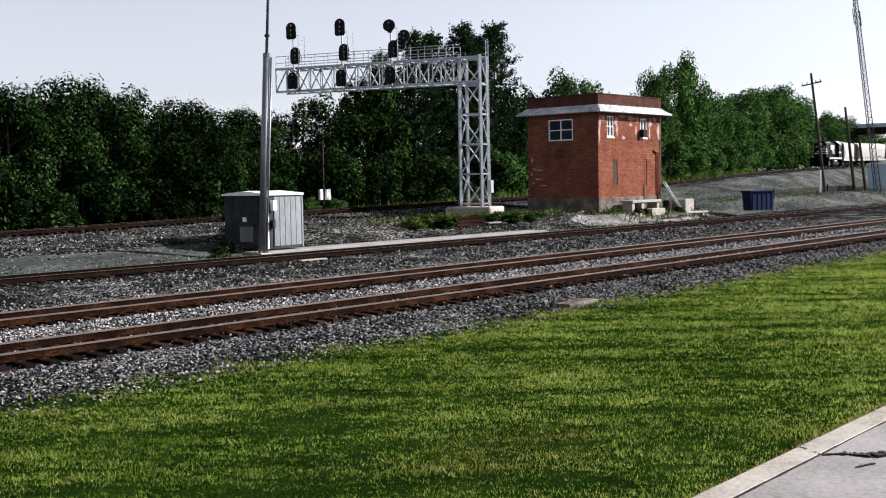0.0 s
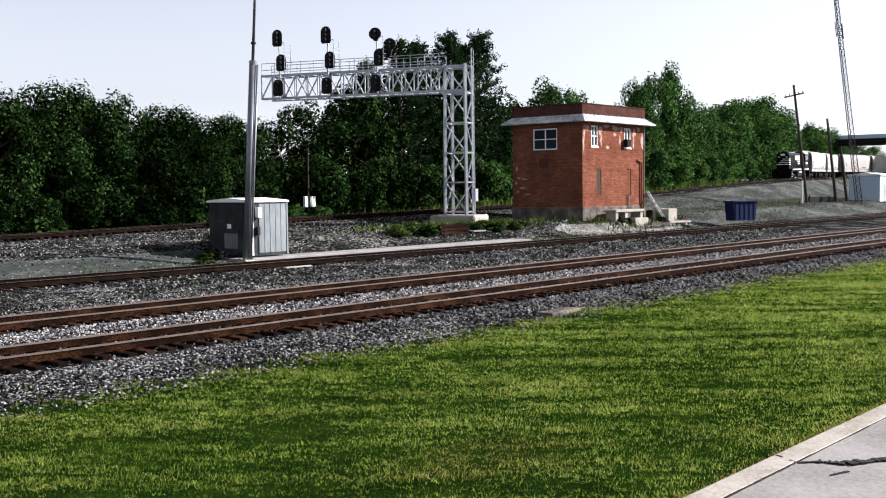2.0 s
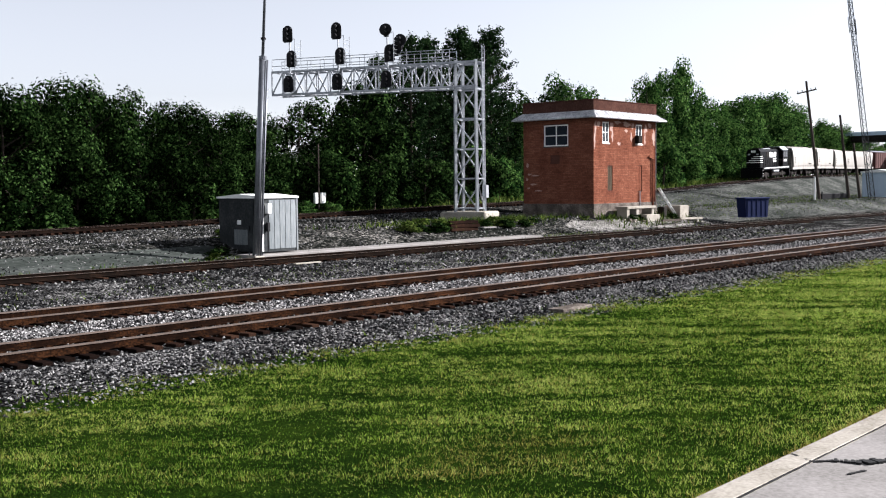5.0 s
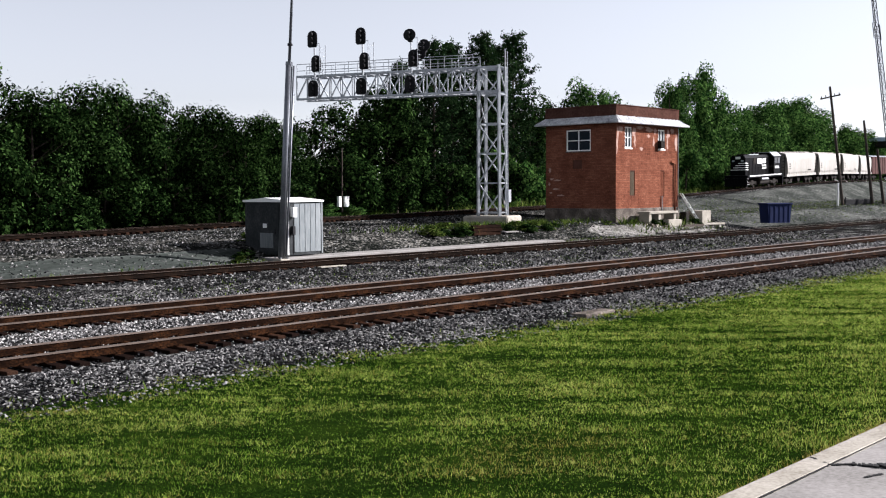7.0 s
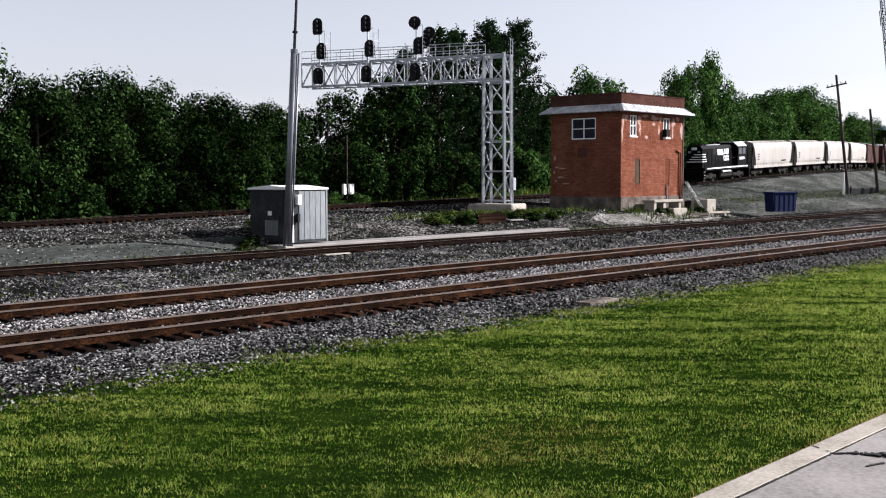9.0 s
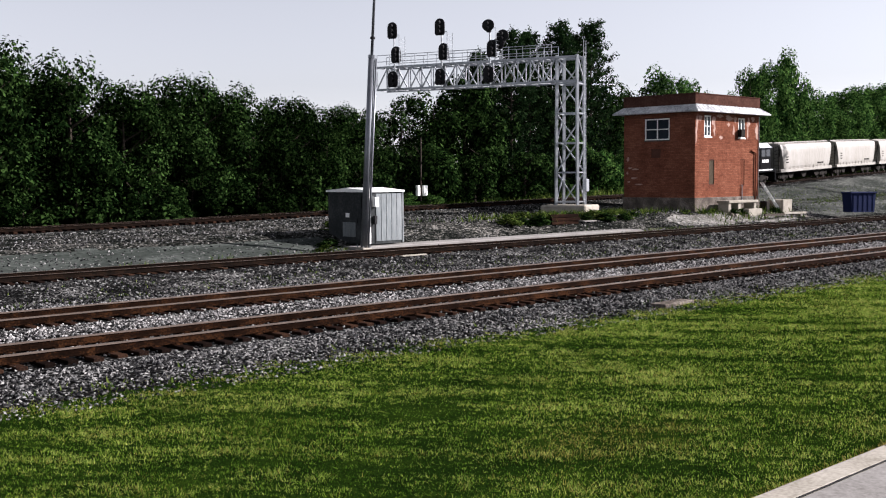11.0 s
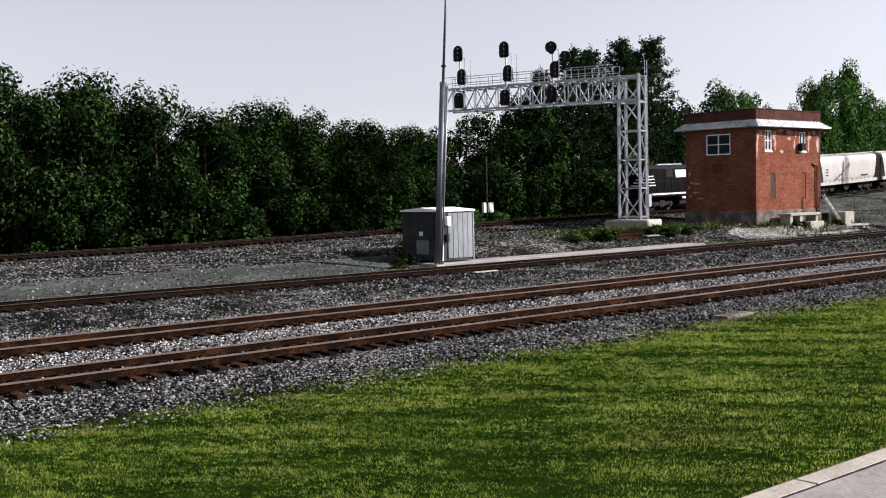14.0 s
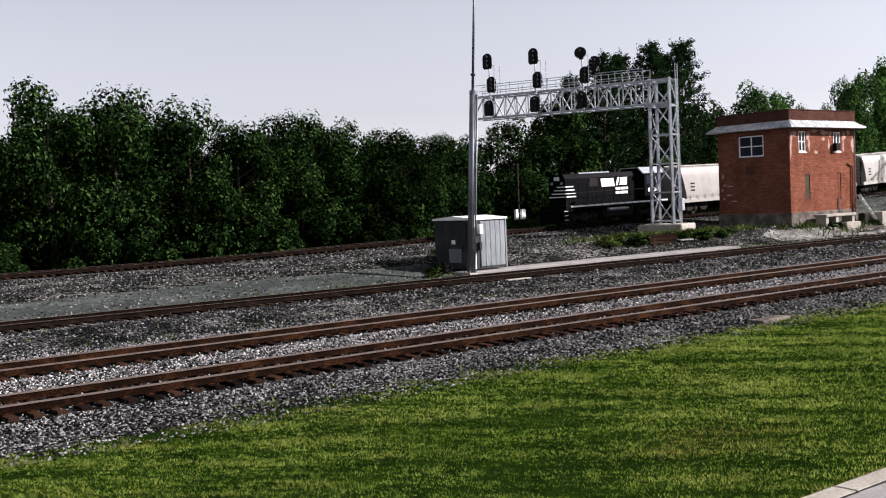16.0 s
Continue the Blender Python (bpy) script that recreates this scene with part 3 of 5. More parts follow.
def trees():
    # The wall trees wear the shaded leaf colour, the tall ones the lit.
    wall = [make_tree(11 + i, 10.0, 7.8, 0.1, 15000, 0.135, M_LEAF_SHADED, "broad dense green tree with foliage down to the ground", lumps=9, taper=0.46) for i in range(4)]
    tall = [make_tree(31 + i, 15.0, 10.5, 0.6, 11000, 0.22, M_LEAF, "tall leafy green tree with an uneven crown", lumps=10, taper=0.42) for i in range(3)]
    # First bush has shade painted into its leaves, the second is lit.
    bush = [make_tree(51 + i, 4.0, 4.6, 0.0, 3600, 0.14, M_LEAF if i else M_LEAF_SHADED, "low leafy green bush at the edge of the trees", "bush", 5) for i in range(2)]
    # Same tall tree again, with shade put into the leaf colour.
    tall_shaded = [make_tree(41 + i, 15.0, 10.5, 0.6, 11000, 0.22, M_LEAF_SHADED, "tall green tree behind the signal gantry, shade in its leaf colour", lumps=10, taper=0.5) for i in range(2)]
    weed = [make_tree(61 + i, 4.0, 4.6, 0.0, 1500, 0.26, M_LEAF_SHADED if i else M_WEED, "low green weed clump on the gravel", "weeds", 4) for i in range(2)]
    pine = [make_pine(71 + i, 16.0, 6.6, M_PINE, "tall dark pine tree with ragged upper branches") for i in range(2)]
    used, uses = set(), {}
    rng = random.Random(4)

    def put(kind, s, p, h, ref, width=1.0):
        src = min(kind, key=lambda o: (uses.get(o.name, 0), o.name))
        uses[src.name] = uses.get(src.name, 0) + 1
        k = h / ref
        z = float(ground_z(s, p))
        m = at(s, p, z - 0.1, rng.uniform(0, 360)) @ Matrix.Diagonal((k * width, k * width, k, 1))
        if src.name in used:
            q = src.scale
            copy_thing(src, m @ Matrix.Diagonal((1 / q.x, 1 / q.y, 1 / q.z, 1)))
        else:
            src.matrix_basis = m
            used.add(src.name)

    # wall of trees beyond the back track
    for s, h, w in ((-4.0, 10.0, 0.95), (2.0, 10.2, 0.95), (7.5, 10.4, 0.95), (12.0, 9.8, 0.95), (16.0, 9.0, 0.9), (20.6, 11.8, 0.86), (24.9, 12.1, 0.84), (30.4, 11.6, 0.86), (34.0, 9.5, 0.9), (37.0, 9.8, 0.86), (40.5, 10.3, 0.86), (44.0, 9.9, 0.86), (47.6, 8.9, 0.9), (51.4, 8.0, 0.9)):
        put(wall, s, 68.0 + rng.uniform(-0.7, 0.7), h, 10.0, w)
        put(wall, s + 1.9, 73.0, h * 0.93, 10.0, 1.05)
        put(wall, s + 3.2, 79.0, h * 0.86, 10.0, 1.25)
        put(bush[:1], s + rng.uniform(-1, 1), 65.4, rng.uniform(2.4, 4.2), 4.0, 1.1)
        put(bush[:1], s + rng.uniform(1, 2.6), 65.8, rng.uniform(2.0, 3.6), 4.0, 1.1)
    for s, p, h in ((25.6, 71.2, 10.6), (28.6, 71.6, 9.8), (22.4, 76.0, 9.6), (18.4, 72.0, 8.8)):
        put(wall, s, p, h, 10.0, 0.95)
    for s, p, h in ((59.0, 81.2, 9.2), (62.0, 80.9, 9.0), (65.5, 81.1, 8.6), (54.0, 80.0, 8.8)):
        put(wall, s, p, h, 10.0)
    for s, p, h in ((62.4, 76.4, 9.2), (66.2, 75.6, 10.0), (69.5, 74.6, 10.8), (73.4, 74.5, 12.2), (77.5, 76.0, 13.8), (84.0, 77.0, 13.2), (90.0, 76.0, 12.6), (95.5, 74.1, 11.8), (99.5, 74.0, 12.0)):
        put(tall_shaded, s, p, h, 15.0, 1.0)
    for s, p, h, w in ((103.5, 72.2, 14.9, 0.7), (110.0, 72.6, 13.6, 0.75), (114.5, 73.5, 11.0, 0.9), (119.0, 73.5, 12.0, 0.7), (124.8, 73.5, 16.0, 0.55), (130.5, 74.2, 15.5, 0.8), (134.6, 75.0, 18.4, 0.72), (140.5, 74.8, 13.6, 0.9), (146.5, 75.8, 11.6, 1.0), (152.5, 76.9, 11.0, 1.1), (158.5, 78.3, 13.4, 1.0), (163.5, 79.0, 14.0, 1.0), (171.0, 80.8, 14.6, 1.0), (178.0, 82.0, 16.0, 1.0), (185.0, 83.6, 16.0, 1.0), (194.0, 86.0, 15.0, 1.1), (203.0, 88.0, 15.8, 1.0), (208.5, 88.0, 13.4, 1.1), (216.5, 88.0, 12.6, 1.1), (223.0, 88.0, 12.2, 1.1), (229.0, 88.5, 11.8, 1.1), (240.0, 92.0, 11.4, 1.2), (255.0, 96.0, 10.0, 1.3), (275.0, 98.0, 10.0, 1.3), (290.0, 100.0, 10.0, 1.4), (310.0, 98.0, 10.0, 1.4), (320.0, 88.0, 9.0, 1.4), (330.0, 78.0, 9.0, 1.4)):
        put(tall, s, p, h * 0.95, 15.0, w)
    for s, p, h in ((78.6, 73.0, 16.8), (82.2, 73.8, 17.0), (85.6, 72.6, 18.0), (88.8, 73.6, 17.2), (91.2, 73.0, 18.5), (75.2, 74.2, 14.6)):
        put(pine, s, p, h, 16.0, 0.85)
    for s, p, h in ((47.6, 44.6, 0.9), (48.4, 44.2, 0.8), (49.1, 44.8, 1.0), (49.9, 44.3, 0.9), (50.6, 44.7, 0.9), (55.4, 44.5, 0.7), (56.2, 44.8, 0.9), (57.0, 44.4, 0.8), (57.9, 44.7, 0.85), (58.8, 44.4, 0.7), (59.8, 44.6, 0.55), (61.0, 45.0, 0.5), (67.4, 44.9, 0.5), (72.4, 44.3, 0.7), (73.2, 44.6, 0.6), (54.2, 45.0, 0.7), (35.0, 46.0, 0.7), (32.4, 42.6, 0.8), (31.6, 41.9, 0.6), (73.6, 44.0, 0.8), (70.6, 44.6, 0.6), (78.2, 43.9, 0.8)):
        put(weed, s, p, h * 0.75, 4.0, 2.0)
    for s, p, h in ((50.6, 64.6, 1.5), (52.6, 64.2, 1.2), (54.6, 64.5, 1.6), (56.8, 64.3, 1.3), (59.6, 64.6, 1.2), (48.4, 64.6, 1.0)):
        put(bush[1:], s, p, h, 4.0, 1.6)
    # Bushes up to s = 80 take the copy with painted shade.
    for i in range(34):
        s = 52.0 + i * 3.1
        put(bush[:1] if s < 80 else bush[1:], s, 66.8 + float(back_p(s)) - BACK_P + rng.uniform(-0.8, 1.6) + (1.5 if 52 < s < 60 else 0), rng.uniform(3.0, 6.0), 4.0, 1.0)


trees()


def weeds():
    rng = np.random.default_rng(12)
    s = np.concatenate([rng.normal(57, 6.0, 2600), 5 + 75 * rng.random(3000), 20 + 60 * rng.random(700), 46 + 50 * rng.random(1400)])
    p = np.concatenate([rng.normal(46.6, 0.8, 2600), rng.normal(32.3, 1.7, 3000), rng.normal(41.2, 0.6, 700), rng.normal(63.4, 0.8, 1400)])
    h = np.concatenate([0.12 + 0.35 * rng.random(2600), 0.04 + 0.08 * rng.random(3000), 0.05 + 0.18 * rng.random(700), 0.15 + 0.4 * rng.random(1400)])
    foot = 700
    far = 72 + 75 * rng.random(3000)
    s, h = np.concatenate([s, far]), np.concatenate([h, 0.3 + 0.6 * rng.random(3000)])
    p = np.concatenate([p, back_p(far) + rng.normal(3.6, 0.9, 3000)])
    s = np.concatenate([s, 68.5 + 12.5 * rng.random(foot), 30 + 35 * rng.random(foot), 6 + 50 * rng.random(900)])
    p = np.concatenate([p, 44.9 - 2.6 * rng.random(foot) ** 2, 41.6 + 0.5 * rng.random(foot), rng.normal(17.3, 0.35, 900)])
    h = np.concatenate([h, 0.15 + 0.55 * rng.random(foot), 0.05 + 0.14 * rng.random(foot), 0.04 + 0.10 * rng.random(900)])
    k = 9000
    s, h = np.concatenate([s, 84 + 62 * rng.random(k)]), np.concatenate([h, 0.05 + 0.14 * rng.random(k)])
    p = np.concatenate([p, 43 + 15 * rng.random(k)])
    clump = np.array([noise.noise((a * 0.45, b * 0.8, 5)) for a, b in zip(s, p)]) > -0.05
    blades("weeds", s[clump], p[clump], h[clump], 0.05 + 0.12 * h[clump], M_WEED, "green weeds growing between the tracks", 0.45, 6, "weeds")


weeds()


def gravel_bank():
    """Low pale bank of spilled gravel before the brick building."""
    n, m = 40, 12
    v = []
    for i in range(n):
        for j in range(m):
            a, b = i / (n - 1), j / (m - 1)
            sx, px = 61.5 + 22.0 * a, 41.9 + 3.2 * b + 0.25 * math.sin(a * 17)
            hgt = 0.14 * math.sin(math.pi * b) * math.sin(math.pi * a) * (1 + 0.5 * noise.noise((a * 9, b * 5, 2))) - 0.03
            v.append((sx, px, float(ground_z(sx, px)) + hgt + 0.03 * noise.noise((sx * 2, px * 2, 1))))
    f = [(i * m + j, (i + 1) * m + j, (i + 1) * m + j + 1, i * m + j + 1) for i in range(n - 1) for j in range(m - 1)]
    ob = raw("gravel_bank", np.array(v), np.array(f), M_PALEBANK, None, TF)
    tagged(ob, "low pale bank of spilled gravel before the building", "gravel", kind="structure")


gravel_bank()


# ---- signal cabinet and mast ----
def cabinet():
    c = thing("signal_cabinet", at(34.0, 41.5, 0.05), "grey aluminium signal cabinet on a concrete pad beside the track", "cabinet")
    L, W, H = 2.25, 3.4, 2.72
    bm = B()
    box(bm, (-1.2, -0.55, -0.5), (22.0, 0.95, -0.06), bevel=0.03)
    pad = tagged_at(new("concrete_strip", mesh_of("concrete_strip", bm, M_CONC)), at(34.2, 41.35, 0.0), "pale concrete walkway strip beside the siding", "walkway", kind="structure")
    bm = B()
    # Body and door painted dark as the side turned from the sun.
    box(bm, (0, 0, -0.05), (L, W, H - 0.12), bevel=0.02)
    part("body", bm, M_DARKSTEEL_SHADE, c)
    bm = B()
    prism(bm, [(-0.08, H - 0.12), (W + 0.08, H - 0.12), (W + 0.08, H - 0.03), (W / 2, H + 0.10), (-0.08, H - 0.03)], 0, -0.08, L + 0.08)
    part("roof", bm, M_WHITE, c, "white pitched sheet-metal roof")
    # ribbed door panels on the lit face
    for i in range(5):
        bm = B()
        x0 = 0.42 + i * 0.35
        box(bm, (x0, -0.035, 0.1), (x0 + 0.33, -0.002, H - 0.2), bevel=0.008)
        part("panel", bm, M_ALU, c)
    for x in (0.02, L - 0.02):
        bm = B()
        box(bm, (x - 0.05, -0.05, -0.02), (x + 0.05, 0.04, H - 0.1), bevel=0.01)
        part("corner_trim", bm, M_WHITE if x < 1 else M_ALU, c)
    bm = B()
    box(bm, (0.16, -0.28, 1.85), (0.42, -0.04, 2.35), bevel=0.02)
    part("meter_box", bm, M_WHITE, c, "white meter box")
    bm = B()
    box(bm, (0.18, -0.22, 0.98), (0.36, -0.04, 1.42), bevel=0.02)
    rod(bm, (0.27, -0.12, 0.0), (0.27, -0.12, 1.0), 0.03)
    part("padlocked_switch", bm, M_BLACK, c, "black switch box")
    bm = B()
    box(bm, (-0.05, 0.6, 0.08), (-0.002, 2.7, H - 0.3), bevel=0.01)
    d = part("door", bm, M_DARKSTEEL_SHADE, c, "plain grey door with shade put into its colour")
    bm = B()
    box(bm, (-0.065, 1.55, 1.3), (-0.052, 1.85, 1.52))
    part("sign_plate", bm, M_WHITE, d)
    bm = B()
    box(bm, (-0.07, 1.05, 0.3), (-0.052, 2.1, 1.05), bevel=0.005)
    for k in range(6):
        box(bm, (-0.085, 1.1, 0.38 + k * 0.1), (-0.07, 2.05, 0.43 + k * 0.1))
    part("vent", bm, M_ALU, d, "grey louvred vent panel")
    bm = B()
    box(bm, (-0.10, 0.85, 1.0), (-0.052, 0.9, 1.25), bevel=0.01)
    part("handle", bm, M_BLACK, d)


cabinet()


def tie_stack():
    g = thing("tie_stack", at(50.9, 43.9, float(ground_z(52.2, 44.2)) - 0.06, -3), "stack of old black wooden ties below the gantry", "tie stack")
    rng = random.Random(17)
    for k, (y, z) in enumerate(((0, 0), (0.3, 0), (0.62, 0), (0.08, 0.22), (0.42, 0.22), (0.2, 0.44))):
        bm = B()
        box(bm, (0, 0, 0), (2.55, 0.24, 0.2), bevel=0.015)
        part("tie", bm, M_TIE, g, m=pose(rng.uniform(-0.15, 0.2), y, z, 0, 0, rng.uniform(-3, 3)))
    g = thing("flat_board", at(54.2, 43.95, float(ground_z(54.8, 44.1)) + 0.05), "pale grey board lying on weeds by the gantry", "board")
    bm = B()
    box(bm, (0, 0, 0), (1.3, 0.5, 0.08), bevel=0.01)
    part("board", bm, M_CONC, g)


tie_stack()


def mast():
    m = thing("steel_mast", Matrix.Translation(at(32.98, 40.73, -0.2).translation) @ pose(0, 0, 0, 0, 3.1, 0) @ TF, "tall grey steel mast beside the signal cabinet", "mast")
    bm = B()
    rod(bm, (0, 0, 0), (0, 0, 9.55), 0.17, 0.165, 14)
    rod(bm, (0.13, -0.2, 0.0), (0.13, -0.2, 9.4), 0.05, 0.05, 8)
    part("pole", bm, M_MAST, m, smooth=True)
    bm = B()
    rod(bm, (0, 0, 9.5), (0, 0, 17.5), 0.075, 0.05, 10)
    part("upper_pole", bm, M_MAST, m, smooth=True)
    bm = B()
    rod(bm, (0, 0, 9.42), (0, 0, 9.58), 0.18, 0.18, 12)
    part("collar", bm, M_MAST, m)
    bm = B()
    rod(bm, (0, 0, 10.35), (0, 0, 10.45), 0.13, 0.13, 10)
    part("collar", bm, M_BLACK, m)
    bm = B()
    box(bm, (-0.3, -0.3, -0.1), (0.3, 0.3, 0.14), bevel=0.03)
    part("base_plate", bm, M_PALE, m)
    for a in ((-0.22, -0.22), (0.22, -0.22), (0.22, 0.22), (-0.22, 0.22)):
        bm = B()
        rod(bm, (a[0], a[1], 0.14), (a[0], a[1], 0.24), 0.03)
        part("bolt", bm, M_GALV, m)
    bm = B()
    for z in (7.2, 7.6):
        rod(bm, (0, 0, z), (0.7, 0.3, z + 0.5), 0.03)
    part("bracket", bm, M_GALV, m)


mast()


def metal_plate():
    bm = B()
    box(bm, (-0.75, -0.12, 0), (0.75, 0.12, 0.06), bevel=0.01)
    tagged_at(new("concrete_slab", mesh_of("concrete_slab", bm, M_PALE)), at(32.2, 36.2, -0.22), "pale concrete slab lying beside the siding", "slab")
    bm = B()
    box(bm, (-0.8, -0.25, 0), (0.8, 0.25, 0.12), bevel=0.02)
    tagged_at(new("concrete_slab", mesh_of("concrete_slab", bm, M_STAINED)), at(25.2, 17.3, -0.36, 4), "grey concrete slab at the edge of the lawn", "slab")


metal_plate()


# ---- signal gantry ----
def gantry():
    g = thing("signal_gantry", at(59.95, 49.9, 1.3, 90 + 20.5), "galvanised steel cantilever signal gantry with lattice column", "signal gantry")
    # local x runs along the boom, y across it, z up
    W, H0, H1 = 0.82, 8.92, 10.64
    LEN = 15.6
    corners = [(-W, -W), (W, -W), (W, W), (-W, W)]
    for x, y in corners:
        bm = B()
        bar(bm, (x, y, 0), (x * 0.92, y * 0.92, H1 + 0.15), 0.19)
        part("column_leg", bm, M_GALV, g)
    nb = 5
    for k in range(4):
        a, b = corners[k], corners[(k + 1) % 4]
        for i in range(nb):
            z0, z1 = 0.25 + i * H1 / nb, 0.25 + (i + 1) * H1 / nb
            s0, s1 = (a, b) if i % 2 else (b, a)
            bm = B()
            bar(bm, (s0[0] * 0.97, s0[1] * 0.97, z0), (s1[0] * 0.97, s1[1] * 0.97, min(z1, H1)), 0.085)
            part("brace", bm, M_GALV, g)
            bm = B()
            bar(bm, (a[0] * 0.97, a[1] * 0.97, z0), (b[0] * 0.97, b[1] * 0.97, z0), 0.10)
            part("strut", bm, M_GALV, g)
    for z in (H0, H1):
        for y in (-W, W):
            bm = B()
            bar(bm, (-W, y, z), (LEN, y, z), 0.16)
            part("chord", bm, M_GALV, g)
    n = 15
    for y in (-W, W):
        for i in range(n):
            x0, x1 = W + (LEN - W) * i / n, W + (LEN - W) * (i + 1) / n
            bm = B()
            bar(bm, (x0, y, H0), (x1, y, H1), 0.085) if i % 2 else bar(bm, (x0, y, H1), (x1, y, H0), 0.085)
            part("brace", bm, M_GALV, g)
            bm = B()
            bar(bm, (x1, y, H0), (x1, y, H1), 0.075)
            part("strut", bm, M_GALV, g)
    for i in range(n + 1):
        x = W + (LEN - W) * i / n
        bm = B()
        bar(bm, (x, -W, H0), (x, W, H0), 0.07)
        part("cross_strut", bm, M_GALV, g)
        bm = B()
        bar(bm, (x, -W, H1), (x, W, H1), 0.07)
        part("cross_strut", bm, M_GALV, g)
        if i < n:
            bm = B()
            x1 = W + (LEN - W) * (i + 1) / n
            bar(bm, (x, -W, H0), (x1, W, H0), 0.06)
            part("wind_brace", bm, M_GALV, g)
            bm = B()
            bar(bm, (x, W, H1), (x1, -W, H1), 0.06)
            part("wind_brace", bm, M_GALV, g)
    bm = B()
    for y in np.linspace(-0.35, 0.35, 5):
        bar(bm, (-W, y, H1 + 0.06), (LEN, y, H1 + 0.06), 0.05)
    part("walkway", bm, M_GALV, g, "open steel grating walkway")
    for y in (-0.75, 0.75):
        r = B()
        for z in (0.45, 0.95):
            rod(r, (1.2, y, H1 + z), (LEN, y, H1 + z), 0.025)
        part("handrail", r, M_GALV, g)
        for i in range(14):
            bm = B()
            x = 1.2 + (LEN - 1.2) * i / 13
            rod(bm, (x, y, H1), (x, y, H1 + 0.97), 0.025)
            part("rail_post", bm, M_GALV, g)
    # ladder on the column
    lad = B()
    for y in (-0.25, 0.25):
        rod(lad, (-W - 0.25, y, 0.2), (-W - 0.25, y, H1 + 1.2), 0.03)
    lad = part("ladder", lad, M_GALV, g)
    for i in range(34):
        z = 0.4 + i * 0.33
        bm = B()
        rod(bm, (-W - 0.25, -0.25, z), (-W - 0.25, 0.25, z), 0.016)
        part("rung", bm, M_GALV, lad)
    bm = B()
    box(bm, (-W - 0.5, -0.3, 1.0), (-W - 0.2, 0.3, 1.9), bevel=0.02)
    part("junction_box", bm, M_GALV, g)
    bm = B()
    box(bm, (-1.7, -1.6, -1.2), (1.7, 1.7, 0.03), bevel=0.1)
    part("footing", bm, M_PALE, g, "pale concrete footing")
    # three signal masts, three heads each
    for x, tops in ((13.85, 1), (9.8, 1), (5.85, 0)):
        for y in (1.15,):
            ms = B()
            rod(ms, (x, y, H0 - 0.2), (x, y, H1 + (2.8 if tops else 2.4)), 0.06, 0.06, 8)
            for z in (H0 + 0.1, H1):
                rod(ms, (x, y, z), (x, W, z), 0.05)
            mast_ob = part("signal_post", ms, M_GALV, g)
            bm = B()
            for yy in (0.6, -0.35):
                rod(bm, (x - 0.75, y + yy, H1 + 0.05), (x - 0.75, y + yy, H1 + 2.3), 0.022)
            rod(bm, (x - 0.75, y + 0.6, H1 + 2.3), (x, y, H1 + 2.3), 0.02)
            pl = part("post_ladder", bm, M_GALV, g)
            for zz in np.arange(0.2, 2.3, 0.3):
                bm = B()
                rod(bm, (x - 0.75, y + 0.6, H1 + zz), (x - 0.75, y - 0.35, H1 + zz), 0.015)
                part("rung", bm, M_GALV, pl)
            for z, dx in ((H1 + (2.7 if tops else 2.45), 0.0), (H1 + 0.85, -0.3), (H0 + 0.72, 0.0)):
                head(g, x + dx, y + 0.3, z, 1.0 if tops or z < H1 + 2 else 0.8)
        if not tops:
            for dx, z in ((-0.95, H1 + 1.7), (-0.6, H1 + 1.1)):
                head(g, x + dx, 1.0, z, 0.8)


def head(g, x, y, z, k=1.0):
    """A signal head: back board, round-topped or a disc, with hooded lamps."""
    bm = B()
    if k < 0.9:
        outline = [(0.48 * math.cos(2 * math.pi * i / 20), 0.44 * math.sin(2 * math.pi * i / 20) + 0.1) for i in range(20)]
    else:
        outline = [(0.41 * math.cos(math.pi * i / 10), 0.22 + 0.41 * math.sin(math.pi * i / 10)) for i in range(11)] + [(-0.41, -0.48), (-0.3, -0.62), (0.3, -0.62), (0.41, -0.48)]
    prism(bm, outline, 1, -0.03, 0.03)
    bmesh.ops.translate(bm, vec=(x, y, z), verts=bm.verts[:])
    h = part("signal_head", bm, M_BLACK, g, "black round-topped signal back board")
    bm = B()
    box(bm, (x - 0.2 * k, y - 0.26, z - 0.5 * k), (x + 0.2 * k, y - 0.03, z + 0.5 * k), bevel=0.03)
    part("lamp_housing", bm, M_BLACK, h)
    for dz in (-0.34, 0.0, 0.34) if k > 0.9 else (-0.1, 0.3):
        bm = B()
        rod(bm, (x, y + 0.03, z + dz * k), (x, y + 0.32, z + dz * k - 0.03), 0.13 * k, 0.14 * k, 10)
        part("hood", bm, M_BLACK, h)


gantry()


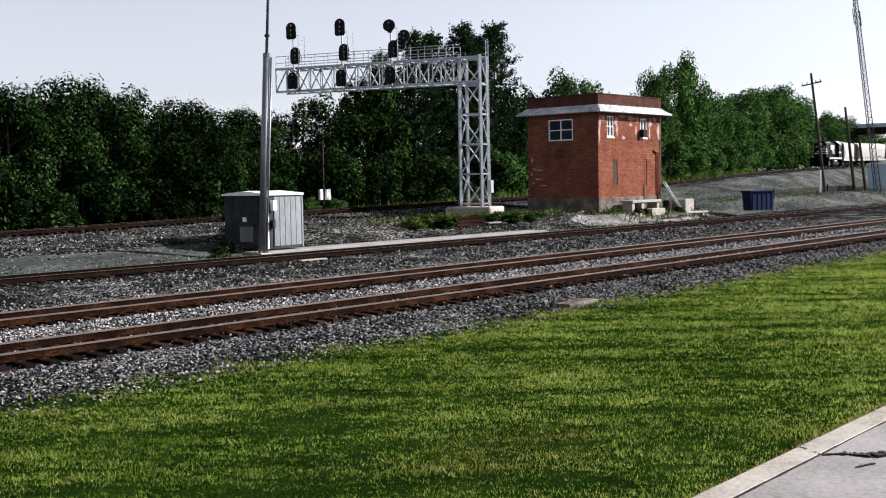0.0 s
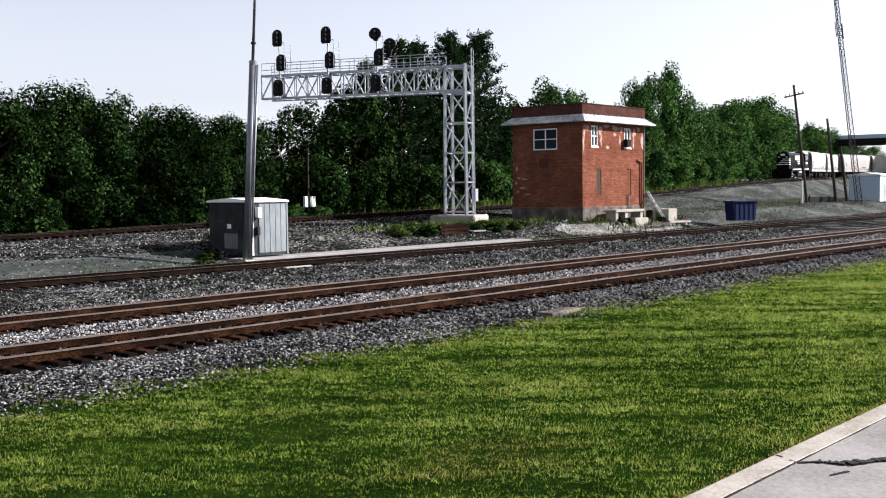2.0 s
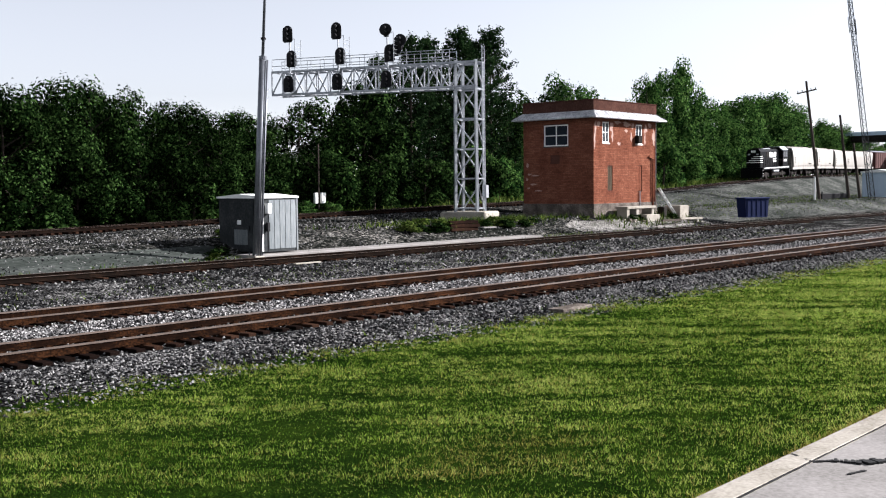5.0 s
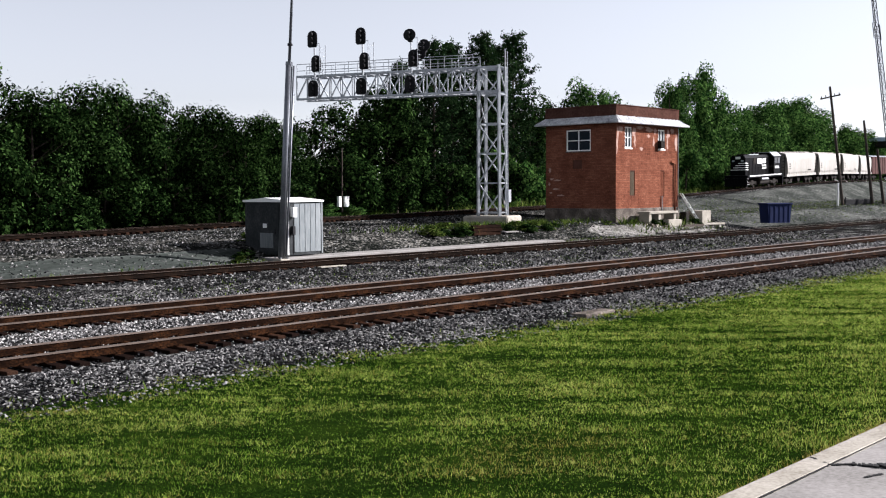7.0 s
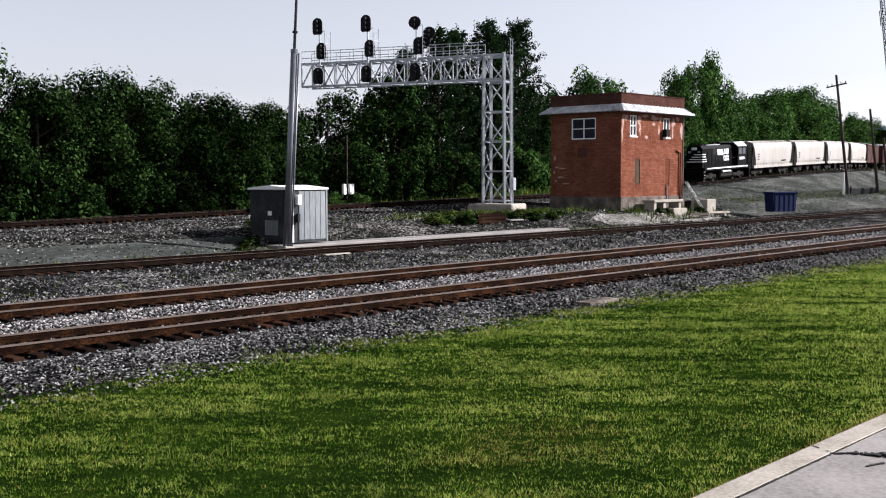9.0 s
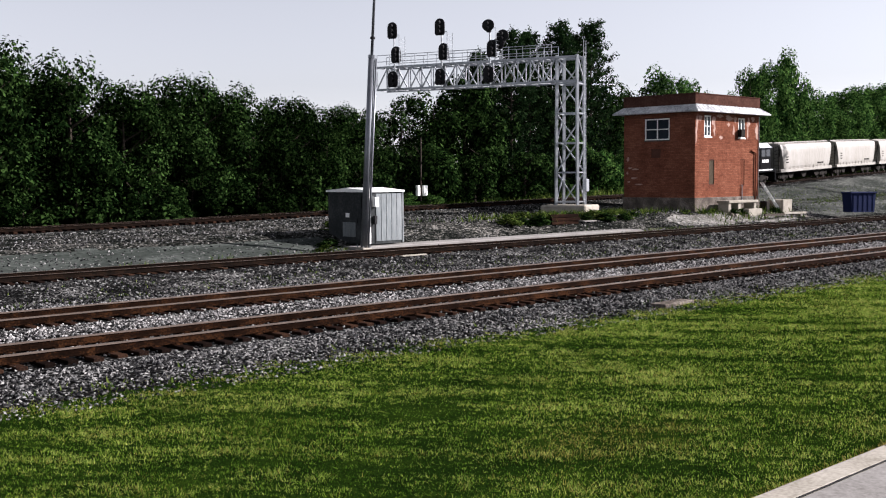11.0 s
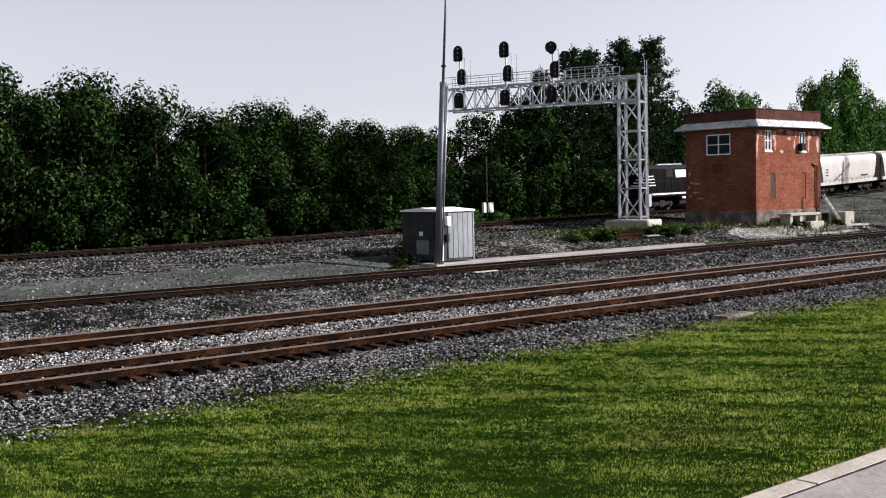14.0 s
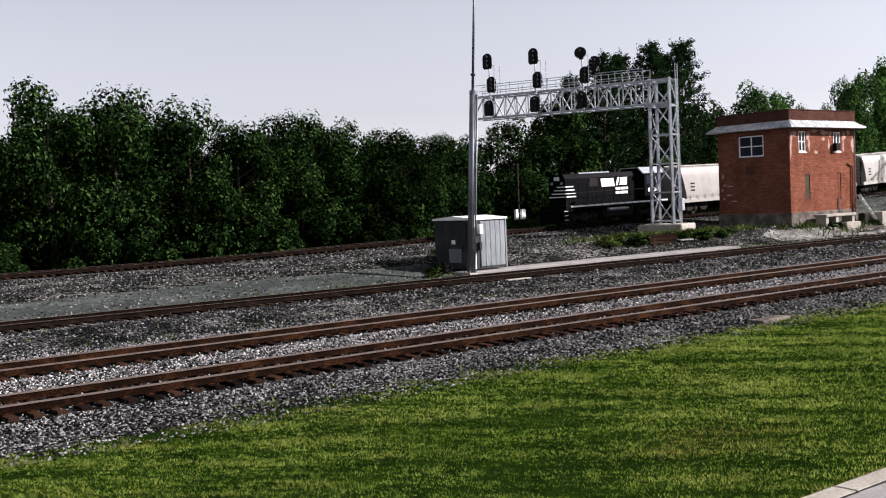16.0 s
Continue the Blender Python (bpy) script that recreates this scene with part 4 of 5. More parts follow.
# ---- brick tower ----
def brick_tower():
    BL, BW, BH = 9.25, 6.6, 8.85
    b = thing("brick_building", at(69.3, 45.5, 0.62), "weathered two-storey red brick railway tower with flat roof", "building")
    # local x along the tracks, y away from them, z up
    T = 0.3
    FND = 1.08
    EAVE = 7.7

    def wall(name, axis, length, at0, holes):
        """A wall with openings: holes are (a0, a1, z0, z1)."""
        bm = B()
        xs = sorted({0, length, *[h[0] for h in holes], *[h[1] for h in holes]})
        zs = sorted({FND, BH - 0.02, *[h[2] for h in holes], *[h[3] for h in holes]})
        for i in range(len(xs) - 1):
            for j in range(len(zs) - 1):
                cx, cz = (xs[i] + xs[i + 1]) / 2, (zs[j] + zs[j + 1]) / 2
                if any(h[0] < cx < h[1] and h[2] < cz < h[3] for h in holes):
                    continue
                lo, hi = (xs[i], at0, zs[j]), (xs[i + 1], at0 + T, zs[j + 1])
                if axis == 1:
                    lo, hi = (at0, xs[i], zs[j]), (at0 + T, xs[i + 1], zs[j + 1])
                box(bm, lo, hi)
        bmesh.ops.remove_doubles(bm, verts=bm.verts[:], dist=0.0005)
        return part(name, bm, M_MORTAR, b)

    lit = [(1.25, 2.2, 5.75, 7.35), (6.1, 7.1, 5.75, 7.3), (1.95, 2.65, 2.1, 3.95), (6.35, 7.05, 2.0, 4.0)]
    shade = [(2.3, 4.6, 5.55, 7.2), (3.1, 3.95, 4.2, 4.85)]
    w_lit = wall("wall", 0, BL, 0, lit)
    w_shade = wall("wall", 1, BW - 2 * T, 0, [(a - T, c - T, d, e) for a, c, d, e in shade])
    w_shade.location = (0, T, 0)
    w_r = wall("wall", 0, BL, BW - T, [])
    w_e = wall("wall", 1, BW - 2 * T, BL - T, [])
    w_e.location = (0, T, 0)

    def bricks(wall_ob, axis, length, holes, seed):
        """Courses of bricks proud of the mortar, joined."""
        rng = np.random.default_rng(seed)
        bl, bh, jt = 0.40, 0.135, 0.016
        v, f = [], []
        nz = int((BH - FND) / bh)
        for r in range(nz):
            z0 = FND + r * bh
            off = 0 if r % 2 else bl / 2
            x = -off
            while x < length:
                x0, x1 = max(0.0, x), min(length, x + bl - jt)
                x += bl
                if x1 - x0 < 0.04:
                    continue
                for h in holes:
                    if z0 < h[3] and z0 + bh > h[2] and x0 < h[1] and x1 > h[0]:
                        if x0 < h[0] - 0.04:
                            x1 = h[0] - 0.01
                        elif x1 > h[1] + 0.04:
                            x0 = h[1] + 0.01
                        else:
                            x1 = x0
                if x1 - x0 < 0.03:
                    continue
                d = -0.012 - 0.010 * rng.random()
                z1 = z0 + bh - jt
                k = len(v)
                q = [(x0, 0.004, z0), (x1, 0.004, z0), (x1, 0.004, z1), (x0, 0.004, z1), (x0, d, z0), (x1, d, z0), (x1, d, z1), (x0, d, z1)]
                v += q if axis == 0 else [(c, a, z) for a, c, z in q]
                fs = [(4, 5, 6, 7), (0, 1, 5, 4), (1, 2, 6, 5), (2, 3, 7, 6), (3, 0, 4, 7)]
                f += [tuple(k + i for i in q4) for q4 in (fs if axis == 0 else [t[::-1] for t in fs])]
        ob = raw("brickwork", np.array(v), np.array(f), M_BRICK, wall_ob)
        tagged(ob, kind="stuff")
        if axis == 1:
            ob.location = (0, -T, 0)

    bricks(w_lit, 0, BL, lit, 1)
    bricks(w_shade, 1, BW, shade, 2)

    def window(x0, x1, z0, z1, axis, cols, rows, mat=M_WHITE):
        w = new("window")
        w.parent = b
        if axis == 1:
            w.matrix_basis = pose(0, 0, 0, 0, 0, 90) @ Matrix.Diagonal((1, -1, 1, 1))
        fr = B()
        t = 0.09
        box(fr, (x0, 0.02, z0), (x1, 0.14, z0 + t))
        box(fr, (x0, 0.02, z1 - t), (x1, 0.14, z1))
        box(fr, (x0, 0.02, z0 + t), (x0 + t, 0.14, z1 - t))
        box(fr, (x1 - t, 0.02, z0 + t), (x1, 0.14, z1 - t))
        part("frame", fr, mat, w, "white-painted window frame")
        for i in range(1, cols):
            bm = B()
            x = x0 + (x1 - x0) * i / cols
            box(bm, (x - 0.04, 0.03, z0 + t), (x + 0.04, 0.11, z1 - t))
            part("mullion", bm, mat, w)
        for j in range(1, rows):
            bm = B()
            z = z0 + (z1 - z0) * j / rows
            box(bm, (x0 + t, 0.035, z - 0.035), (x1 - t, 0.10, z + 0.035))
            part("mullion", bm, mat, w)
        for i in range(cols):
            for j in range(rows):
                bm = B()
                xa, xb = x0 + (x1 - x0) * i / cols + 0.02, x0 + (x1 - x0) * (i + 1) / cols - 0.02
                za, zb = z0 + (z1 - z0) * j / rows + 0.02, z0 + (z1 - z0) * (j + 1) / rows - 0.02
                box(bm, (xa, 0.085, za), (xb, 0.095, zb))
                part("pane", bm, M_GLASS, w)
        bm = B()
        box(bm, (x0 - 0.06, -0.06, z0 - 0.10), (x1 + 0.06, 0.12, z0 - 0.005), bevel=0.015)
        part("sill", bm, M_STAINED if axis else mat, w)

    window(*lit[0][:2], *lit[0][2:], 0, 2, 2)
    window(*lit[1][:2], *lit[1][2:], 0, 2, 1)
    window(*shade[0][:2], *shade[0][2:], 1, 2, 2)
    bm = B()
    box(bm, (6.0, -0.35, 5.8), (6.6, 0.05, 6.4), bevel=0.03)
    part("air_conditioner", bm, M_GRIME_SHADE, b, "small dark air conditioner in the window")
    for h in (lit[2], lit[3]):
        bm = B()
        box(bm, (h[0], 0.05, h[2]), (h[1], 0.14, h[3]), bevel=0.01)
        for i in range(4):
            x = h[0] + (h[1] - h[0]) * (i + 0.5) / 4
            box(bm, (x - 0.07, 0.03, h[2] + 0.04), (x + 0.07, 0.055, h[3] - 0.04))
        part("boarded_opening", bm, M_BRICK if h is lit[3] else M_BOARD, b, "boarded-up lower opening")
    bm = B()
    a = shade[1]
    box(bm, (0.05, a[0], a[2]), (0.14, a[1], a[3]), bevel=0.01)
    part("vent", bm, M_MORTAR, b, "small boarded vent")
    # foundation
    bm = B()
    box(bm, (-0.08, -0.08, -0.6), (BL + 0.08, BW + 0.08, FND), bevel=0.03)
    part("foundation", bm, M_STAINED, b, "stained concrete foundation")
    # sheet-metal skirt roof and parapet
    bm = B()
    o, i0 = 0.68, 0.05
    z0, z1 = EAVE, EAVE + 0.48
    lo = [(-o, -o, z0), (BL + o, -o, z0), (BL + o, BW + o, z0), (-o, BW + o, z0)]
    hi = [(-0.04, -0.04, z1), (BL + 0.04, -0.04, z1), (BL + 0.04, BW + 0.04, z1), (-0.04, BW + 0.04, z1)]
    vl = [bm.verts.new(c) for c in lo]
    vh = [bm.verts.new(c) for c in hi]
    vb = [bm.verts.new((x, y, z - 0.10)) for x, y, z in lo]
    vi = [bm.verts.new((x, y, z0 - 0.10)) for x, y, z in hi]
    for k in range(4):
        j = (k + 1) % 4
        bm.faces.new((vl[k], vl[j], vh[j], vh[k]))
        bm.faces.new((vb[j], vb[k], vi[k], vi[j]))
        bm.faces.new((vb[k], vb[j], vl[j], vl[k]))
    bmesh.ops.recalc_face_normals(bm, faces=bm.faces[:])
    part("skirt_roof", bm, M_ROOFSHEET, b, "flaking silver sheet-metal skirt roof")
    for k in range(19):
        bm = B()
        x = -0.3 + k * (BL + 0.6) / 18
        bar(bm, (x, -o + 0.02, z0 + 0.03), (min(max(x, 0), BL), -0.05, z1 + 0.02), 0.05)
        part("seam", bm, M_ROOFSHEET, b)
    bm = B()
    box(bm, (-0.045, -0.045, EAVE + 0.44), (BL + 0.045, 0.34, BH + 0.1), bevel=0.02)
    box(bm, (-0.045, 0.34, EAVE + 0.44), (0.34, BW + 0.045, BH + 0.1), bevel=0.02)
    box(bm, (-0.09, -0.09, BH + 0.1), (BL + 0.09, 0.36, BH + 0.18), bevel=0.02)
    box(bm, (-0.09, 0.36, BH + 0.1), (0.36, BW + 0.09, BH + 0.18), bevel=0.02)
    part("coping", bm, M_SOOTY, b, "dark sooty brick parapet")
    bm = B()
    box(bm, (T, T, BH - 0.6), (BL - T, BW - T, BH - 0.45))
    part("roof_deck", bm, M_TAR, b)
    # pale old paint on the upper storey
    rng = random.Random(9)
    for (x, z, w, h) in [(a, c + 0.75, d, e) for a, c, d, e in ((0.25, 6.1, 0.35, 1.2), (0.6, 6.4, 0.8, 0.6), (2.5, 6.2, 0.6, 0.9), (3.3, 6.6, 1.2, 0.3), (4.6, 6.0, 0.5, 0.3), (5.6, 6.4, 0.5, 0.6), (7.6, 6.2, 0.7, 0.7), (3.6, 4.95, 0.5, 0.3), (8.3, 6.5, 0.8, 0.5), (0.12, 5.2, 0.3, 1.6), (8.9, 5.6, 0.5, 1.5), (2.6, 5.6, 0.3, 1.2), (4.6, 6.5, 1.3, 0.5), (7.5, 5.5, 0.3, 1.1), (5.4, 5.5, 0.3, 1.0))]:
        bm = B()
        pts = [(x + math.cos(a) * w * rng.uniform(0.2, 0.62), z + math.sin(a) * h * rng.uniform(0.25, 0.6)) for a in np.linspace(0, 6.0, 17)]
        bm.faces.new([bm.verts.new((min(max(px, 0.01), BL), -0.027, min(pz, EAVE - 0.12))) for px, pz in pts])
        part("paint_patch", bm, M_OLDPAINT, b, "patch of flaking pale paint")
    for y, z, w, h in ((6.2, 4.1, 0.25, 0.35), (6.0, 3.4, 0.35, 0.15), (6.25, 3.0, 0.2, 0.2), (5.5, 3.3, 0.7, 0.12), (5.6, 2.6, 0.6, 0.14), (5.2, 2.1, 0.7, 0.12), (6.1, 2.3, 0.3, 0.12)):
        bm = B()
        pts = [(y + math.cos(a) * w * rng.uniform(0.35, 0.7), z + math.sin(a) * h * rng.uniform(0.35, 0.7)) for a in np.linspace(0, 6.0, 13)]
        bm.faces.new([bm.verts.new((-0.027, py, pz)) for py, pz in pts])
        part("salt_stain", bm, M_OLDPAINT, b, "pale salt stain on the brick")
    # drain pipe, conduit
    bm = B()
    rod(bm, (8.6, -0.12, 0.8), (8.6, -0.12, 4.6), 0.07)
    rod(bm, (8.6, -0.12, 4.6), (8.0, -0.1, 4.75), 0.06)
    part("drain_pipe", bm, M_BRICK, b)
    bm = B()
    rod(bm, (BL - 0.1, -0.07, 0.9), (BL - 0.1, -0.07, 7.5), 0.035)
    rod(bm, (6.6, -0.1, 0.5), (6.6, -0.1, 2.0), 0.05)
    part("conduit", bm, M_GALV, b)
    # loading platform and clutter at the foot
    def loose(name, m, bm, mat, label, cat):
        tagged_at(new(name, mesh_of(name, bm, mat)), at(69.4, 45.3, 0.62) @ m, label, cat)
    bm = B()
    box(bm, (0, 0, 0.62), (4.3, 1.1, 0.82), bevel=0.03)
    for x in (0.1, 1.5, 3.8):
        box(bm, (x, 0.1, -0.4), (x + 0.4, 1.0, 0.62), bevel=0.02)
    loose("concrete_platform", pose(2.3, -1.3, 0), bm, M_PALE, "pale concrete loading platform at the brick building", "platform")
    bm = B()
    box(bm, (0, 0, -0.4), (2.0, 0.5, 0.16), bevel=0.03)
    loose("concrete_step", pose(4.0, -2.0, 0), bm, M_PALE, "pale concrete step before the platform", "step")
    bm = B()
    box(bm, (0, 0, -0.4), (1.5, 1.4, 0.75), bevel=0.05)
    loose("concrete_block", pose(10.3, -1.4, 0), bm, M_PALE, "pale concrete block beside the building's end", "block")
    bm = B()
    bar(bm, (0, 0, 0), (-0.95, 1.1, 2.3), 0.09)
    bar(bm, (0.32, 0, 0), (-0.63, 1.1, 2.3), 0.09)
    for k in range(5):
        q = 0.15 + 0.17 * k
        bar(bm, (-0.95 * q, 1.1 * q, 2.3 * q), (0.32 - 0.95 * q, 1.1 * q, 2.3 * q), 0.05)
    loose("leaning_ladder", pose(10.0, -1.15, -0.1), bm, M_WHITE, "pale ladder leaning on the building's end", "ladder")
    bm = B()
    box(bm, (0, 0, -0.3), (0.6, 0.6, 0.7), bevel=0.08)
    loose("metal_drum", pose(8.0, -1.2, 0), bm, M_GRIME_SHADE, "dark rusty container at the wall", "container")
    bm = B()
    bar(bm, (0, 0, 0.1), (3.2, -0.2, 0.06), 0.16)
    loose("timber", pose(4.6, -3.0, -0.4) @ pose(0, 0, 0, 0, 0, 6), bm.copy(), M_WOOD, "weathered timber lying before the building", "timber")
    bits = random.Random(21)
    for k in range(16):
        rb = B()
        q = bits.uniform(0.14, 0.34)
        box(rb, (-q, -q * 0.7, -q * 0.5), (q, q * 0.7, q * 0.5), bevel=0.05)
        for vert in rb.verts:
            vert.co += Vector((bits.uniform(-1, 1), bits.uniform(-1, 1), bits.uniform(-1, 1))) * q * 0.2
        rx, ry = bits.uniform(0.3, 11.5), bits.uniform(-2.4, -0.5)
        gz = float(ground_z(69.4 + rx, 45.3 + ry)) - 0.62
        loose("concrete_lump", pose(rx, ry, gz + q * 0.3, bits.uniform(-12, 12), bits.uniform(-12, 12), bits.uniform(0, 90)), rb, M_PALE if k % 3 else M_STAINED, "broken concrete lump at the foot of the brick building", "concrete lump")
    loose("timber", pose(8.2, -2.6, -0.35), bm, M_PALE, "pale timber lying before the building", "timber")


brick_tower()


# ---- yard ----
def dumpster():
    d = thing("blue_bin", at(86.2, 40.2, 0.25), "dark blue plastic bin beside the siding", "bin")
    bm = B()
    prism(bm, [(-1.12, 0.0), (1.12, 0.0), (1.28, 1.55), (-1.28, 1.55)], 1, 0.0, 1.1)
    bmesh.ops.rotate(bm, matrix=Matrix.Rotation(radians(-24), 3, 'Z'), verts=bm.verts[:])
    part("body", bm, M_BLUE, d)
    bm = B()
    box(bm, (-1.36, -0.08, 1.55), (1.36, 1.18, 1.68), bevel=0.03)
    bmesh.ops.rotate(bm, matrix=Matrix.Rotation(radians(-24), 3, 'Z'), verts=bm.verts[:])
    part("lid", bm, M_BLUE, d)
    for i in range(5):
        bm = B()
        x = -1.0 + i * 0.5
        box(bm, (x - 0.03, -0.03, 0.1), (x + 0.03, 0.0, 1.5))
        bmesh.ops.rotate(bm, matrix=Matrix.Rotation(radians(-24), 3, 'Z'), verts=bm.verts[:])
        part("rib", bm, M_BLUE, d)


dumpster()


def utility_pole(s, p, h, arms, lean, label):
    z = float(ground_z(s, p))
    u = thing("utility_pole", at(s, p, z - 0.2) @ pose(0, 0, 0, lean, 0, 0) @ pose(0, 0, 0, 0, 0, 78), label, "utility pole", "utility poles")
    bm = B()
    rod(bm, (0, 0, 0), (0, 0, h), 0.19, 0.13, 10)
    part("pole", bm, M_WOOD, u)
    for z1, w in arms:
        bm = B()
        bar(bm, (-w, 0.12, z1), (w, 0.12, z1), 0.14)
        part("crossarm", bm, M_WOOD, u)
        for x in (-w * 0.9, -w * 0.45, w * 0.45, w * 0.9):
            bm = B()
            rod(bm, (x, 0.12, z1 + 0.07), (x, 0.12, z1 + 0.3), 0.05)
            part("insulator", bm, M_INSUL, u)
    return u


utility_pole(121.4, 49.0, 13.9, ((12.7, 1.3),), -7.0, "dark wooden utility pole with one crossarm in the yard")
utility_pole(125.3, 47.1, 10.0, (), -6.6, "dark wooden pole without crossarm in the yard")
utility_pole(126.9, 46.4, 6.7, (), -7.4, "short dark wooden pole in the yard")


def yard_gate():
    g = thing("yard_barrier", at(121.6, 48.8, float(ground_z(123, 48.2)) - 0.1, -25), "dark steel frame barrier between two poles", "frame")
    for lo, hi in (((0, 0, 0), (3.9, 0.3, 0.75)), ((0, 0, 0.3), (0.15, 0.12, 1.0)), ((3.75, 0, 0.3), (3.9, 0.12, 1.0))):
        bm = B()
        box(bm, lo, hi, bevel=0.02)
        part("bar", bm, M_BLACK, g)
    w = thing("post", at(119.0, 48.6, 1.1), "pale metal post at the yard's edge", "post")
    bm = B()
    rod(bm, (0, 0, 0), (0, 0, 2.6), 0.12)
    part("shaft", bm, M_WHITE, w)


yard_gate()


def shed():
    z = 1.1
    b = thing("metal_shed", at(133.0, 44.7, z), "pale blue sheet-metal shed with white roof", "shed")
    bm = B()
    box(bm, (0, 0, 0), (5.0, 3.7, 3.2), bevel=0.02)
    part("wall", bm, M_SHED, b)
    bm = B()
    prism(bm, [(-0.15, 3.17), (3.85, 3.17), (3.85, 3.3), (1.85, 3.55), (-0.15, 3.3)], 0, -0.2, 5.2)
    part("roof", bm, M_WHITE, b)
    for i in range(9):
        bm = B()
        box(bm, (0.3 + i * 0.53, -0.03, 0.05), (0.34 + i * 0.53, -0.002, 2.8))
        part("rib", bm, M_SHED, b)
    bm = B()
    box(bm, (1.4, -0.05, 0.0), (2.4, -0.002, 2.1), bevel=0.01)
    part("door", bm, M_GALV, b)


shed()


def radio_tower():
    t = thing("radio_tower", at(127.3, 45.2, 1.0) @ pose(0, 0, 0, -6.9, 0, 0), "tall thin steel lattice radio tower", "tower")
    H = 32.0
    c = [(0.42 * math.cos(a), 0.42 * math.sin(a)) for a in (0.5, 2.6, 4.7)]
    for x, y in c:
        bm = B()
        rod(bm, (x, y, 0), (x * 0.5, y * 0.5, H), 0.05)
        part("leg", bm, M_DARKSTEEL_SHADE, t)
    n = 44
    for k in range(3):
        a, b = c[k], c[(k + 1) % 3]
        bm = B()
        for i in range(n):
            z0, z1 = H * i / n, H * (i + 1) / n
            k0, k1 = 1 - 0.5 * i / n, 1 - 0.5 * (i + 1) / n
            bar(bm, (a[0] * k0, a[1] * k0, z0), (b[0] * k1, b[1] * k1, z1), 0.04)
            bar(bm, (a[0] * k0, a[1] * k0, z0), (b[0] * k0, b[1] * k0, z0), 0.04)
        part("lattice", bm, M_DARKSTEEL_SHADE, t)
    bm = B()
    for z in (19.9, 20.6):
        rod(bm, (-1.1, 0, z), (1.1, 0, z), 0.05)
    for x in (-1.1, 1.1):
        rod(bm, (x, 0, 19.6), (x, 0, 21.4), 0.05)
    part("antenna", bm, M_DARKSTEEL_SHADE, t)


radio_tower()


def bridge():
    b = thing("road_bridge", at(234.0, 60.0, 0), "distant grey road bridge over the yard", "bridge")
    bm = B()
    box(bm, (-5, -120, 11.7), (5, 60, 12.9), bevel=0.05)
    part("deck", bm, M_GRIME_SHADE, b)
    for y in (-84, -46, -8, 30):
        bm = B()
        rod(bm, (0, y, 0), (0, y, 11.75), 0.8, 0.8, 12)
        part("pier", bm, M_CONC, b)
    for x in (-4.9, 4.9):
        bm = B()
        box(bm, (x - 0.1, -120, 12.95), (x + 0.1, 60, 13.7))
        part("parapet", bm, M_SHED, b)


bridge()


def white_box_post():
    w = thing("equipment_post", at(58.6, 64.6, 1.45), "wooden post with white equipment boxes at the trees", "post")
    bm = B()
    rod(bm, (0, 0, 0), (0.05, 0, 5.2), 0.07, 0.05)
    part("post", bm, M_WOOD, w)
    for x, wd in ((0.34, 0.42), (-0.42, 0.3)):
        bm = B()
        box(bm, (x - wd / 2, -0.25, 0.45), (x + wd / 2, 0.0, 1.3), bevel=0.02)
        part("equipment_box", bm, M_WHITE, w)


white_box_post()


# ---- train ----
def wheelset(parent, x, r=0.46):
    bm = B()
    for y in (-0.75, 0.75):
        rod(bm, (x, y - 0.07, r), (x, y + 0.07, r), r, r, 18)
    rod(bm, (x, -0.75, r), (x, 0.75, r), 0.09)
    part("wheelset", bm, M_GRIME_SHADE, parent)


def bogie(parent, x, wb=2.6, n=2, r=0.5):
    bm = B()
    for y in (-1.0, 1.0):
        box(bm, (x - wb / 2 - 0.4, y - 0.09, 0.42), (x + wb / 2 + 0.4, y + 0.09, 0.78), bevel=0.05)
        box(bm, (x - 0.4, y - 0.12, 0.3), (x + 0.4, y + 0.12, 0.95), bevel=0.05)
        for k in range(n):
            q = x - wb / 2 + wb * k / (n - 1)
            box(bm, (q - 0.17, y - 0.16, 0.34), (q + 0.17, y + 0.16, 0.7), bevel=0.04)
    box(bm, (x - 0.3, -1.0, 0.5), (x + 0.3, 1.0, 0.9))
    f = part("bogie_frame", bm, M_GRIME_SHADE, parent)
    for k in range(n):
        wheelset(f, x - wb / 2 + wb * k / (n - 1), r)


